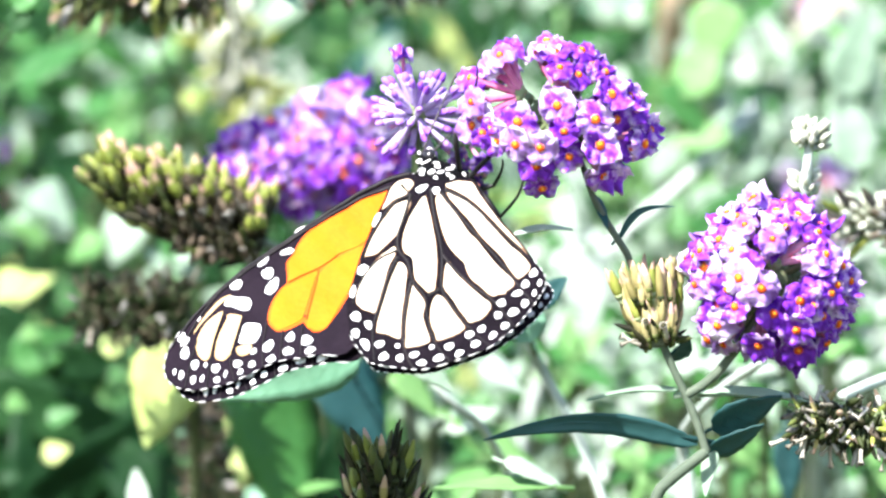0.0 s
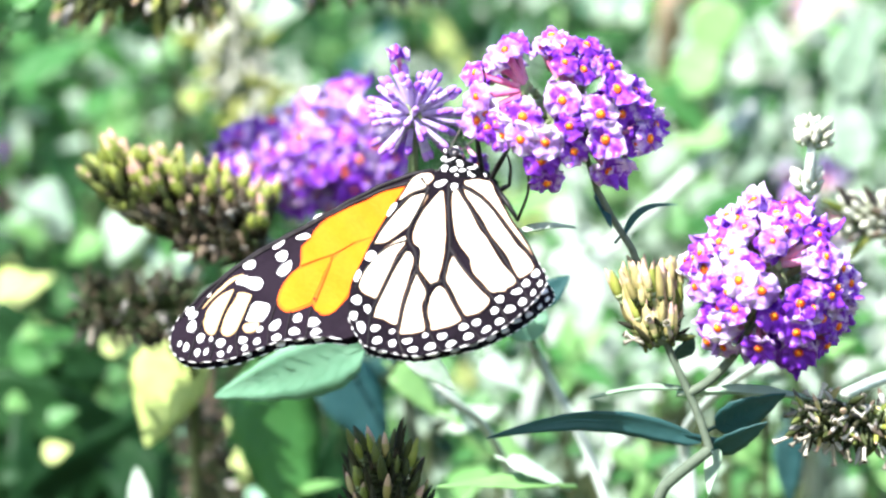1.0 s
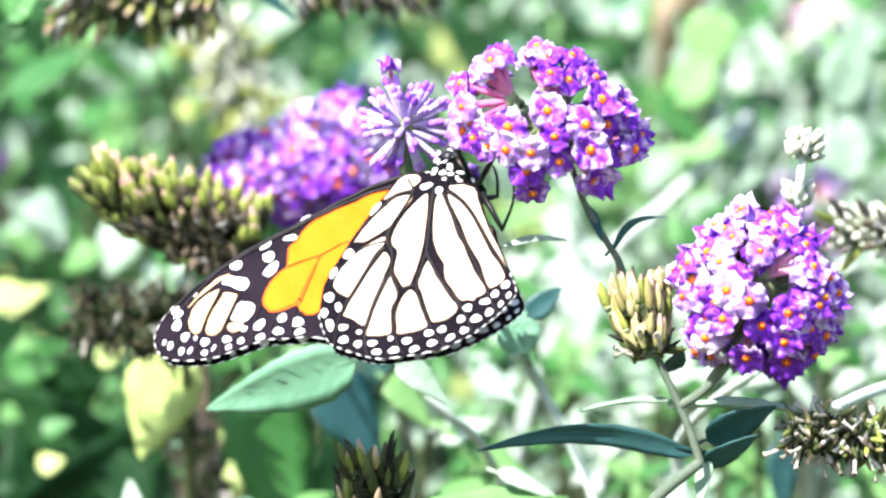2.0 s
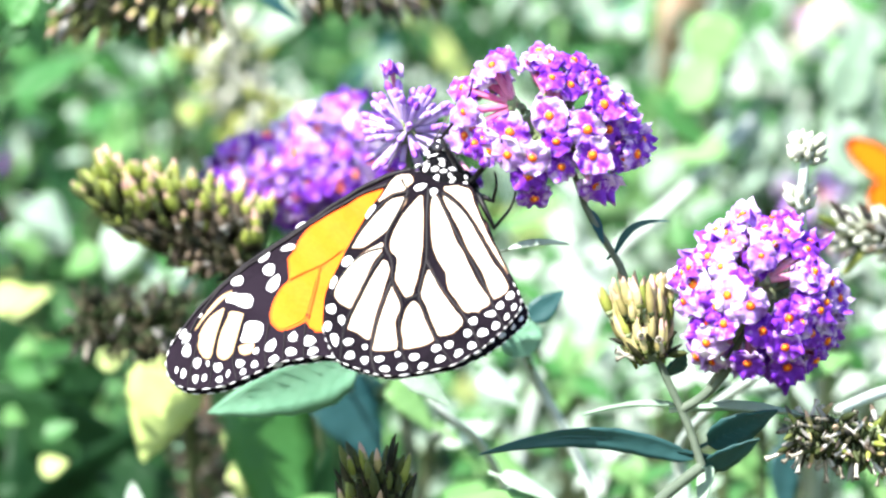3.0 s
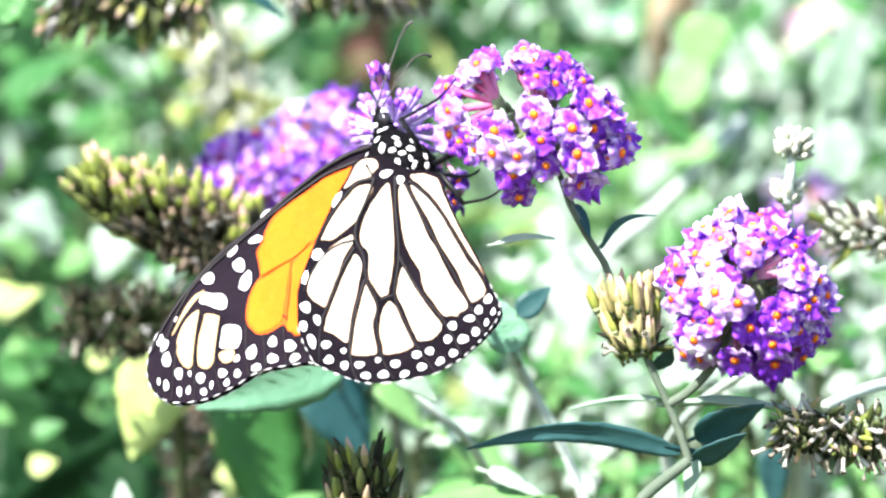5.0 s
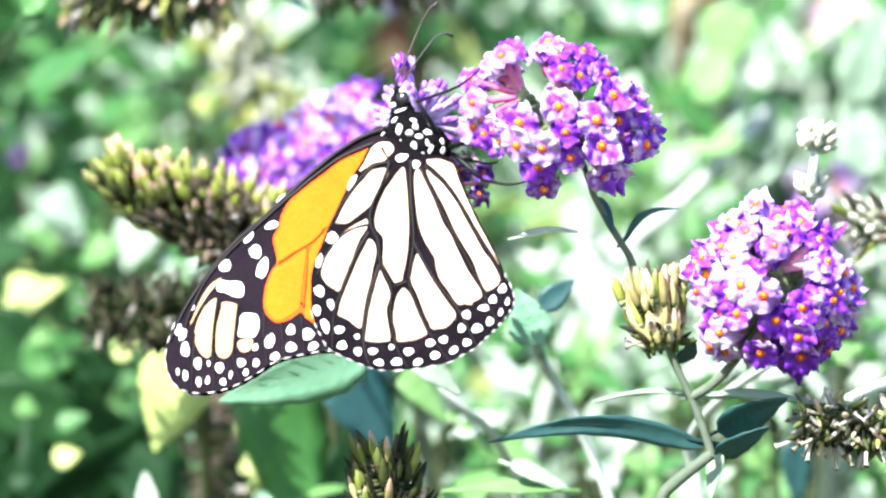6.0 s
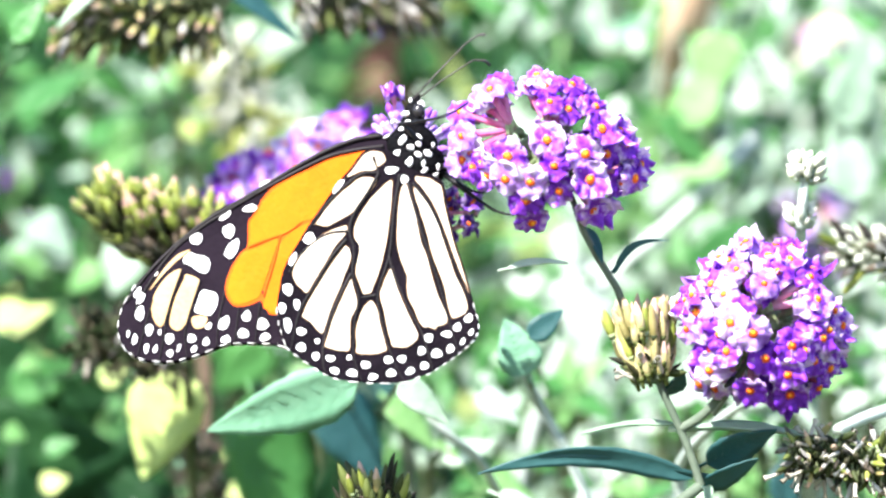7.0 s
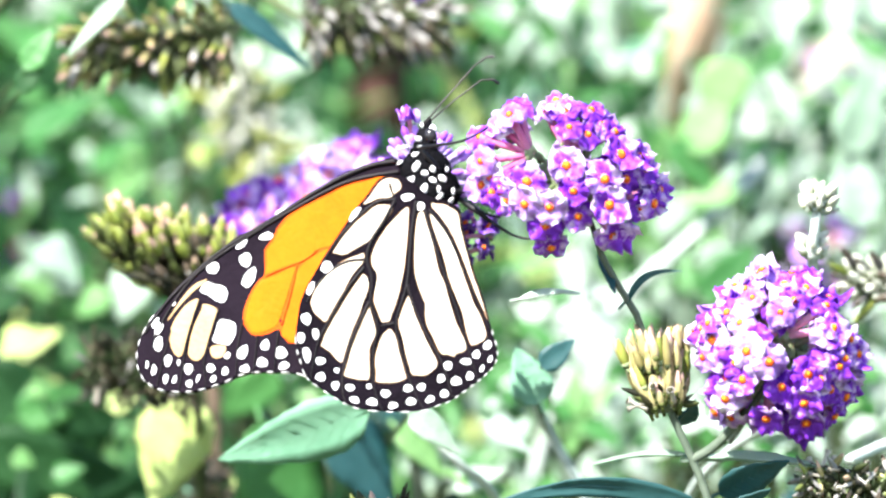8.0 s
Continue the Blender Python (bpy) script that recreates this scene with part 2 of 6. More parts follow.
def thing(name, place, label, category, group="", kind=""):
    ob = new(name)
    ob.empty_display_size = 0.01
    ob.matrix_basis = place if isinstance(place, Matrix) else Matrix.Translation(place)
    return tagged(ob, label, category, group, kind)


def aim(place, way, face=(0, -0.8, 0.6), scale=(1, 1, 1)):
    """A pose whose x runs along way and whose z looks as nearly as it can along face."""
    x = Vector(way).normalized()
    z = Vector(face)
    z = (z - x * z.dot(x)).normalized()
    y = z.cross(x)
    return Matrix.Translation(place) @ Matrix((x, y, z)).transposed().to_4x4() @ Matrix.Diagonal((*scale, 1))


def aim_z(place, way, spin=0.0, scale=(1, 1, 1)):
    """A pose whose z runs along way."""
    return Matrix.Translation(place) @ Vector(way).to_track_quat("Z", "Y").to_matrix().to_4x4() @ Matrix.Rotation(spin, 4, "Z") @ Matrix.Diagonal((*scale, 1))


def bowed(a, b, sag, n=9, side=(0, 0, 1)):
    """Points from a to b, bowed by sag towards side."""
    a, b, s = Vector(a), Vector(b), Vector(side)
    return [a.lerp(b, i / n) + s * sag * math.sin(math.pi * i / n) for i in range(n + 1)]


# Flower pieces, shared by all heads --------------------------------------------------------------
def floret_mesh(seed, long=0.0062, lobe=0.0026, cup=0.25, pale=False, deep=False):
    rng = random.Random(seed)
    s = Shape()
    s.tube([(0, 0, 0), (0, 0, long * 0.25), (0, 0, long * 0.8), (0, 0, long)], [0.00045, 0.00055, 0.00062, 0.0009], 8, 0)
    s.tube([(0, 0, -0.0004), (0, 0, 0.001)], [0.0005, 0.0008], 6, 3)
    for q in range(4):
        a = q * math.pi / 2 + rng.uniform(-0.15, 0.15)
        tilt = cup + rng.uniform(-0.8, 0.5)
        wide = lobe * rng.uniform(0.85, 1.2)
        grid, fs = [], []
        rows, cols = 7, 9
        for side in (0, 1):
            for i in range(rows):
                r = i / (rows - 1)
                for j in range(cols):
                    t = 2 * j / (cols - 1) - 1
                    w = wide * 0.86 * min(1.0, 0.42 + 1.25 * r) * (1 - (0.88 * r) ** 5) ** 0.5
                    reach = 0.0006 + lobe * 0.95 * r * (1 - 0.30 * t * t * r + 0.045 * math.sin(11 * t + seed * 1.7 + q))
                    crimp = 0.00062 * r * math.sin(5.5 * t + seed + q) + 0.00042 * r * math.cos(9 * r + 3 * t + seed) + 0.00022 * r * r * math.sin(15 * t + 2 * seed + q)
                    z = long + reach * tilt * r - 0.0009 * r * r + crimp - 0.0012 * tilt * t * t * r - side * 0.00012
                    grid.append(Vector((reach * math.cos(a) - t * w * math.sin(a), reach * math.sin(a) + t * w * math.cos(a), z)))
        half = rows * cols
        for i in range(rows - 1):
            for j in range(cols - 1):
                k = i * cols + j
                fs.append((k, k + cols, k + cols + 1, k + 1))
                fs.append((half + k, half + k + 1, half + k + cols + 1, half + k + cols))
        rim = [(i, 0) for i in range(rows)] + [(rows - 1, j) for j in range(1, cols)] + [(i, cols - 1) for i in range(rows - 2, -1, -1)]
        for (i, j), (k, l) in zip(rim, rim[1:]):
            fs.append((i * cols + j, half + i * cols + j, half + k * cols + l, k * cols + l))
        s.add(grid, fs, 1)
    s.ball((0, 0, long + 0.00010), (0.00074, 0.00074, 0.00030), None, 10, 6, 2, 0.3, seed)
    s.ball((0.0001, 0.0001, long + 0.00026), (0.00036, 0.00036, 0.00020), None, 7, 5, 4, 0.3, seed + 5)
    return s.mesh("floret", [TUBE, PETAL_PALE if pale else PETAL_SHADED if deep else PETAL, THROAT, CALYX, THROAT_HEART])


def bud_mesh(seed, long=0.0062):
    s = Shape()
    s.tube([(0, 0, 0), (0, 0, long * 0.3), (0, 0, long * 0.8), (0, 0, long * 0.92)], [0.0004, 0.00050, 0.00056, 0.00062], 7, 0)
    s.ball((0, 0, long), (0.00068, 0.00064, 0.0011), None, 8, 6, 1, 0.25, seed)
    s.tube([(0, 0, -0.0003), (0, 0, 0.0011)], [0.0005, 0.0008], 6, 2)
    return s.mesh("closed_floret", [TUBE_PALE, BUD_TIP, CALYX])


FLORETS = [floret_mesh(i, cup=(0.1, 0.35, 0.0, 0.55)[i % 4]) for i in range(8)]
FLORETS_SHADED = [floret_mesh(60 + i, cup=0.3, deep=True) for i in range(3)]
FLORETS_PALE = [floret_mesh(20 + i, cup=0.2, pale=True) for i in range(4)]
BUDS = [bud_mesh(40 + i) for i in range(4)]


def pod_mesh(name, mats, long=0.0052, fat=0.00105, seed=0, split=False):
    rng = random.Random(seed)
    s = Shape()
    prof = ((0.0, 0.25), (0.12, 0.75), (0.35, 1.0), (0.6, 0.9), (0.82, 0.55), (0.97, 0.2), (1.0, 0.05))
    vs, fs = [], []
    lean = Vector((rng.uniform(-0.12, 0.12), rng.uniform(-0.12, 0.12), 0))
    n = 7
    for h, w in prof:
        for j in range(n):
            a = 2 * math.pi * j / n
            k = 1 + (0.22 if split else 0.08) * math.sin(2 * a + seed)
            vs.append(Vector((math.cos(a) * fat * w * k, math.sin(a) * fat * w / k, h * long)) + lean * long * h * h)
    for i in range(len(prof) - 1):
        for j in range(n):
            fs.append((i * n + j, i * n + (j + 1) % n, (i + 1) * n + (j + 1) % n, (i + 1) * n + j))
    s.add(vs, fs, 0)
    k = 1 + seed % 3
    s.m[-k * n:] = [1] * (k * n)
    s.tube([(0, 0, -0.0012), (0, 0, 0.0003)], [0.0003, 0.0004], 5, 2)
    s.tube([(0, 0, 0.0), (0, 0, 0.0009)], [fat * 0.6, fat * 0.92], 6, 2)
    return s.mesh(name, mats)


POD_OLIVE = material("olive_pod", (0.022, 0.032, 0.008), (0.10, 0.125, 0.03), 0.6, 700, 250, 0.4, 0.25, vary=0.4)
HUSK = material("husk", (0.18, 0.165, 0.125), (0.52, 0.49, 0.42), 0.8, 700, 250, 0.4, 0.2, vary=0.4)


def husk_mesh(seed):
    """A withered floret: a dark cup and a pale bent tube with a frayed mouth."""
    rng = random.Random(seed)
    s = Shape()
    x, y, k = rng.uniform(-0.0016, 0.0016), rng.uniform(-0.0016, 0.0016), rng.uniform(0.8, 1.15)
    s.tube([(0, 0, -0.0008), (0, 0, 0.0006), (x * 0.1, y * 0.1, 0.0016)], [0.0004, 0.0009, 0.0007], 6, 1)
    s.tube([(x * 0.1, y * 0.1, 0.0012), (x * 0.3, y * 0.3, 0.0026 * k), (x * 0.7, y * 0.7, 0.0044 * k), (x, y, 0.0054 * k), (x * 1.1, y * 1.1, 0.0058 * k)],
           [0.0005, 0.00048, 0.0004, 0.00062, 0.0009], 6, 0)
    s.ball((x * 1.05, y * 1.05, 0.0058 * k), (0.0007, 0.0007, 0.0003), None, 6, 4, 1, 0.5, seed)
    return s.mesh("husk", [HUSK, POD_BLACK])


HUSKS = [husk_mesh(i) for i in range(5)]
PODS_GREEN = [pod_mesh("pod", [POD, POD_TIP, CALYX], seed=i, long=0.0054 + 0.0005 * (i % 3), fat=0.00080) for i in range(6)]
PODS_PLUMP = [pod_mesh("pod", [POD, POD_TIP, POD_BROWN], seed=60 + i, long=0.0044 + 0.0005 * (i % 3), fat=0.00105) for i in range(6)]
PODS_TAN = [pod_mesh("pod", [POD_TAN, POD_ROSE, POD_OLIVE], seed=70 + i, long=0.0054 + 0.0005 * (i % 3), fat=0.00084) for i in range(6)]
PODS_OLIVE = [pod_mesh("pod", [POD_OLIVE, POD_OLIVE, POD_BLACK], seed=50 + i, long=0.0050, fat=0.00085) for i in range(4)]
PODS_BROWN = [pod_mesh("pod", [POD_BROWN, POD_BROWN, POD_GREY], seed=10 + i, long=0.0040, fat=0.0009, split=True) for i in range(4)]
PODS_GREY = [pod_mesh("pod", [POD_GREY, POD_BROWN, POD_GREY], seed=20 + i, long=0.0050, fat=0.00068, split=True) for i in range(5)]
PODS_BLACK = [pod_mesh("pod", [POD_BLACK, POD_BLACK, POD_BROWN], seed=30 + i, long=0.0062, fat=0.00062, split=True) for i in range(4)]
PODS_CREAM = [pod_mesh("pod", [BUD_CREAM, BUD_CREAM, CALYX], seed=40 + i, long=0.0034, fat=0.0009) for i in range(3)]


# The ground -----------------------------------------------------------------------------------------
def make_ground():
    s = Shape()
    n = 40
    ticks = [math.copysign(abs(q) ** 3, q) * 300 for q in (i / (n / 2) - 1 for i in range(n + 1))]
    vs = [(x, y, 0.012 * noise.noise(Vector((x * 3, y * 3, 0))) if abs(x) + abs(y) < 40 else 0) for y in ticks for x in ticks]
    fs = [(j * (n + 1) + i, j * (n + 1) + i + 1, (j + 1) * (n + 1) + i + 1, (j + 1) * (n + 1) + i) for j in range(n) for i in range(n)]
    s.add(vs, fs)
    tagged(new("ground", s.mesh("ground", [EARTH])), "green-brown ground of grass and leaf litter under the bushes", "ground", kind="structure")


make_ground()


# Bushes behind -----------------------------------------------------------------------------------------
def leaf_set(mats, count, long, wide, seed, n=8):
    rng = random.Random(seed)
    sets = []
    for i in range(count):
        s = Shape().blade(long * rng.uniform(0.85, 1.2), wide * rng.uniform(0.8, 1.15), rng.uniform(0.02, 0.3), rng.uniform(0.1, 0.5), 0.0003, n, 0.03, rng.uniform(0, 0.5), rng.uniform(0, 6))
        sets.append(s.mesh("leaf", [mats[i % len(mats)]]))
    return sets


# Leaf mixes with the bed's light and shade put into their colours.
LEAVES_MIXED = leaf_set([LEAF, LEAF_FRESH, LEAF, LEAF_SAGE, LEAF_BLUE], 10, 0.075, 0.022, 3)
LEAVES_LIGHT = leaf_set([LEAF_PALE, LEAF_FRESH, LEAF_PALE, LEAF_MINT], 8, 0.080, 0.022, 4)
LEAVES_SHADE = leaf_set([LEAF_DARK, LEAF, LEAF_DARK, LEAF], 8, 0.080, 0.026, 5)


def shoot(x, d, top, seed, leaves, lean=0.06, pairs=20, label="leafy green butterfly bush shoot rising from the bed"):
    """One upright shoot with crossed pairs of leaves, from the soil to its tip."""
    rng = random.Random(seed)
    root = thing("bush_shoot", (x, d, 0), label, "shrub", "shoots of the bushes behind")
    tip = Vector((rng.uniform(-lean, lean), rng.uniform(-lean, lean), top))
    pts = bowed((0, 0, -0.02), tip, rng.uniform(-0.03, 0.03), 12, (1, 0.3, 0))
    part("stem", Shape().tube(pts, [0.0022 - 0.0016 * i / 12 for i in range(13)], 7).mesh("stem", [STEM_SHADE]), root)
    low = EYE_Z - 0.34
    for i in range(pairs):
        z = low + (top - low) * (i + 0.5) / pairs
        f = z / top * 12
        k = min(int(f), 11)
        p = pts[k].lerp(pts[k + 1], f - k)
        turn = (i % 2) * math.pi / 2 + rng.uniform(-0.4, 0.4)
        for side in (0, math.pi):
            a = turn + side
            way = Vector((math.cos(a), math.sin(a), rng.uniform(-0.35, 0.75)))
            q = rng.uniform(0.75, 1.25) * (1 - 0.35 * max(0, (i - pairs * 0.7) / pairs))
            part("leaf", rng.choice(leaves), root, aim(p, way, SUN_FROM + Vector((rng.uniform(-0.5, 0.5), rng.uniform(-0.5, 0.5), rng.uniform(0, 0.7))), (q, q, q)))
    return root


def make_shoots():
    rng = random.Random(11)
    for i in range(52):
        d = 0.55 + 0.95 * (i / 52) ** 1.1 + rng.uniform(-0.03, 0.03)
        x = ((i * 0.618) % 1 - 0.5) * 0.36 * (1 + d) + rng.uniform(-0.02, 0.02)
        side = x / (1 + d)
        if side > 0.02 and i % 2:
            continue
        # Left shoots get the shade mix, right ones the light mix: brightness by colour.
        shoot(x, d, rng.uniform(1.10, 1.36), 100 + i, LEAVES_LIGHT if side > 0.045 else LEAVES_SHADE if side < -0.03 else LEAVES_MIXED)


make_shoots()


def make_outer_shoots():
    """The bed goes on to both sides of the flowers."""
    rng = random.Random(23)
    for i in range(34):
        d = 0.1 + 1.5 * ((i * 0.755) % 1)
        side = -1 if i % 2 else 1
        x = side * (0.07 * (1 + d) + 0.13 + 0.75 * ((i * 0.618) % 1) ** 1.3)
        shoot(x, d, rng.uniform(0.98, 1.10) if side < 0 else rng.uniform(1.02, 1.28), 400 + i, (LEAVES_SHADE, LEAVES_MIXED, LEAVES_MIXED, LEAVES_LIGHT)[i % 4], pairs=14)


make_outer_shoots()


def far_foliage():
    """Dense bushes that close the bed behind and at both ends."""
    rng = random.Random(5)
    for k, (x0, x1, y0, y1, n) in enumerate(((-1.15, 1.15, 1.7, 2.6, 3600), (-3.2, 3.2, 3.0, 4.2, 2600), (-3.4, -1.6, -2.5, 3.0, 1500), (1.6, 3.4, -2.5, 3.0, 1500), (-3.2, 3.2, -4.4, -3.0, 1500))):
        s = Shape()
        heart = [Vector((rng.uniform(x0, x1), rng.uniform(y0, y1), rng.uniform(1.2, 2.0))) for _ in range(9 if k == 0 else 26)]
        for c in heart:
            for _ in range(4):
                s.tube(bowed((c.x + rng.uniform(-0.1, 0.1), c.y + rng.uniform(-0.1, 0.1), -0.03), (c.x + rng.gauss(0, 0.22), c.y + rng.gauss(0, 0.18), c.z * rng.uniform(0.6, 0.9)), 0.05, 5, (1, 0.4, 0)), [0.011, 0.009, 0.007, 0.006, 0.004, 0.002], 6, 4)
        for i in range(n):
            if k == 0:
                p = Vector((rng.uniform(x0, x1), rng.uniform(y0, y1), 0.15 + 1.75 * rng.random() ** 0.8))
                p.x *= 1 + 0.35 * noise.noise(Vector((p.y * 3, p.z * 2, 4)))
            else:
                c = rng.choice(heart)
                p = Vector((rng.gauss(c.x, 0.30), rng.gauss(c.y, 0.26), c.z * (1 - rng.random() ** 1.7)))
            p.z *= 0.86 + 0.22 * noise.noise(Vector((p.x * 2.5, p.y * 2, k)))
            p.z = max(p.z, 0.05)
            b = Shape().blade((0.085 if k == 0 else 0.14) * rng.uniform(0.8, 1.3), (0.028 if k == 0 else 0.06) * rng.uniform(0.8, 1.2), 0.15, 0.2, 0.0004, 4, 0, 0.3, rng.uniform(0, 6))
            a = rng.uniform(0, 6.3)
            m = aim(p, (math.cos(a), math.sin(a), rng.uniform(-0.5, 0.5)), (rng.uniform(-0.4, 0.4), rng.uniform(-0.5, 0.2), 1))
            s.add([m @ Vector(q) for q in b.v], b.f, rng.choice((0, 0, 1, 1, 2, 3)))
        ob = new("bush_foliage", s.mesh("bush_foliage", [LEAF, LEAF_FRESH, LEAF_PALE, LEAF_DARK, BARK]))
        tagged(ob, "dense green leaves of the garden bushes far behind", "foliage", kind="stuff")
    for i in range(26):
        x, y = rng.uniform(-0.9, 0.9), rng.uniform(1.75, 2.5)
        t = thing("bare_shrub", (x, y, 0), "thin brown bare shrub in the garden behind", "shrub", "bare shrubs far behind")
        part("stem", Shape().tube(bowed((0, 0, -0.02), (rng.uniform(-0.2, 0.2), rng.uniform(-0.1, 0.1), rng.uniform(1.3, 1.8)), 0.05, 8, (1, 0, 0)), [0.005 - 0.0004 * q for q in range(9)], 7).mesh("stem", [BARK]), t)


far_foliage()


# Plants with flowers ------------------------------------------------------------------------------------
def plant(name, base, label, category="shrub", group=""):
    return thing(name, base, label, category, group)


def stalk(root, name, pts, r0, r1, mat, n=9, label=""):
    """A tapering stem through plan points, smoothed."""
    pts = [Vector(p) for p in pts]
    fine = pts
    for _ in range(3):
        cut = [fine[0]]
        for a, b in zip(fine, fine[1:]):
            cut += [a.lerp(b, 0.25), a.lerp(b, 0.75)]
        fine = cut + [fine[-1]]
    o = root.matrix_basis.translation
    rad = [r0 + (r1 - r0) * i / (len(fine) - 1) for i in range(len(fine))]
    return part(name, Shape().tube([p - o for p in fine], rad, n).mesh(name, [mat]), root, None, label)


def leaf_between(root, a, b, wide, mat, face=(-0.2, -0.8, 0.55), bend=0.08, fold=0.25, wave=0.15, label="", n=14, sweep=0.0):
    """A leaf of its own shape from its base a to its tip b."""
    a, b = Vector(a), Vector(b)
    long = (b - a).length
    s = Shape().blade(long, wide, bend, fold, 0.0003, n, 0.025, wave, long * 900, sweep=sweep)
    s.tube([(q * long - (min(0.003, 0.15 * long) if q == 0 else 0), sweep * long * math.sin(math.pi * q), -bend * long * q * q - 0.0003) for q in (0, 0.2, 0.4, 0.6, 0.8, 0.93)], [q * min(1.0, long / 0.02) for q in (0.0005, 0.0004, 0.0004, 0.0003, 0.0002, 0.0001)], 5)
    if wide > 0.006 and n >= 14:
        # side veins, slightly raised on the upper face
        for i in range(7):
            s0 = 0.12 + 0.11 * i
            for side in (-1, 1):
                line = []
                for q in range(4):
                    t, across = s0 + 0.05 * q, side * 0.26 * q
                    w = wide / 2 * (math.sin(math.pi * t ** 0.652) ** 0.85) * (1 - 0.25 * t)
                    z = fold * abs(across) * w - bend * long * t * t + 0.04 * long * wave * math.sin(9 * t + 2 * across + long * 900) + 0.02 * wide * math.cos(26 * t) * abs(across)
                    line.append((t * long, across * w + sweep * long * math.sin(math.pi * t), z + 0.00001))
                s.tube(line, [0.00007, 0.00006, 0.00005, 0.00003], 4)
    return part("leaf", s.mesh("leaf", [mat]), root, aim(a - root.matrix_basis.translation, b - a, face), label)


def flower_head(root, centre, half, faces, seed, stalk_pts, back=16, size=1.0, name="flower_head", pale=0.25, fill=0, gaps=(), sprays=()):
    """A rounded head: a green core with short side stalks, each bearing one four-lobed floret that looks outwards."""
    rng = random.Random(seed)
    o = root.matrix_basis.translation
    core = Shape()
    places, blooms = [], []
    extra = [(q[0] + rng.uniform(-32, 32), q[1] + rng.uniform(-32, 32)) for q in (rng.choice(faces) for _ in range(fill))]
    for du, dv in faces + extra:
        if any((du - gu) ** 2 + (dv - gv) ** 2 < gr * gr for gu, gv, gr in gaps):
            continue
        x, z = du * U, -dv * U
        q = 1 - (x / half[0]) ** 2 - (z / half[2]) ** 2
        if q < 0.03:
            k = math.sqrt(0.97 / (1 - q))
            x, z, q = x * k, z * k, 0.03
        y = -half[1] * math.sqrt(max(q, 0.02))
        n = Vector((x / half[0] ** 2, y / half[1] ** 2, z / half[2] ** 2)).normalized()
        n = (n + Vector((rng.uniform(-0.25, 0.25), -0.32, rng.uniform(-0.15, 0.25)))).normalized()
        places.append((Vector((x, y, z)) * rng.uniform(0.92, 1.09), n, True))
    for i in range(back):
        a, h = 2.4 * i, 1 - 2 * (i + 0.5) / back
        n = Vector((math.cos(a) * math.sqrt(1 - h * h), abs(math.sin(a)) * math.sqrt(1 - h * h) * 0.9 + 0.12, h)).normalized()
        places.append((Vector((n.x * half[0], n.y * half[1], n.z * half[2])) * rng.uniform(0.82, 0.98), n, False))
    core.ball((0, 0, 0), [q * 0.30 for q in half], None, 10, 8, 0, 0.5, seed)
    long = 0.0062
    for gu, gv, tu, tv, near in sprays:
        root_at = Vector((gu * U, -half[1] * 0.55, -gv * U))
        tip = Vector((tu * U, -half[1] * near, -tv * U))
        way = (tip - root_at).normalized()
        core.ball(root_at.lerp(tip, 0.08), (0.0008, 0.0008, 0.0009), None, 8, 6, 0, 0.7, gu + tu)
        core.tube([root_at, root_at.lerp(tip, 0.3), root_at.lerp(tip, 0.75), tip], [0.00042, 0.00055, 0.00062, 0.0008], 8, 2)
        n = (way * 0.65 + Vector((0, -0.85, 0.15))).normalized()
        blooms.append((tip, n))
    for p, n, front in places:
        base = p - n * long
        core.tube([base * 0.35, base * 0.8, base], [0.0007, 0.0005, 0.0004], 5, 0)
        core.ball(base, (0.0007, 0.0007, 0.0009), None, 6, 4, 0, 0.4, p.x * 900)
    core.tube([Vector(q) - centre for q in stalk_pts], [0.00062 - 0.0002 * i / max(1, len(stalk_pts) - 1) for i in range(len(stalk_pts))], 8, 1)
    head = part(name, core.mesh(name, [CALYX, STEM, TUBE]), root, Matrix.Translation(centre - o), "green core of a purple flower head")
    for k, (p, n, front) in enumerate(places):
        # More pale florets to the left: the sunlit side is put into the colour.
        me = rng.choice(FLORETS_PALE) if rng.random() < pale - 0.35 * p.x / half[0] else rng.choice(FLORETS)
        q = size * rng.uniform(0.88, 1.12)
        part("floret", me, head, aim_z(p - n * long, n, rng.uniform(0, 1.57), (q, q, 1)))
    for k, (p, n) in enumerate(blooms):
        q = size * rng.uniform(0.8, 1.05)
        me = rng.choice(FLORETS_PALE if k < 2 or rng.random() < 0.25 else FLORETS)
        part("floret", me, head, aim_z(p - n * (long * 0.75 - 0.0003), n, rng.uniform(0, 1.57), (q, q, 0.75)))
    return head


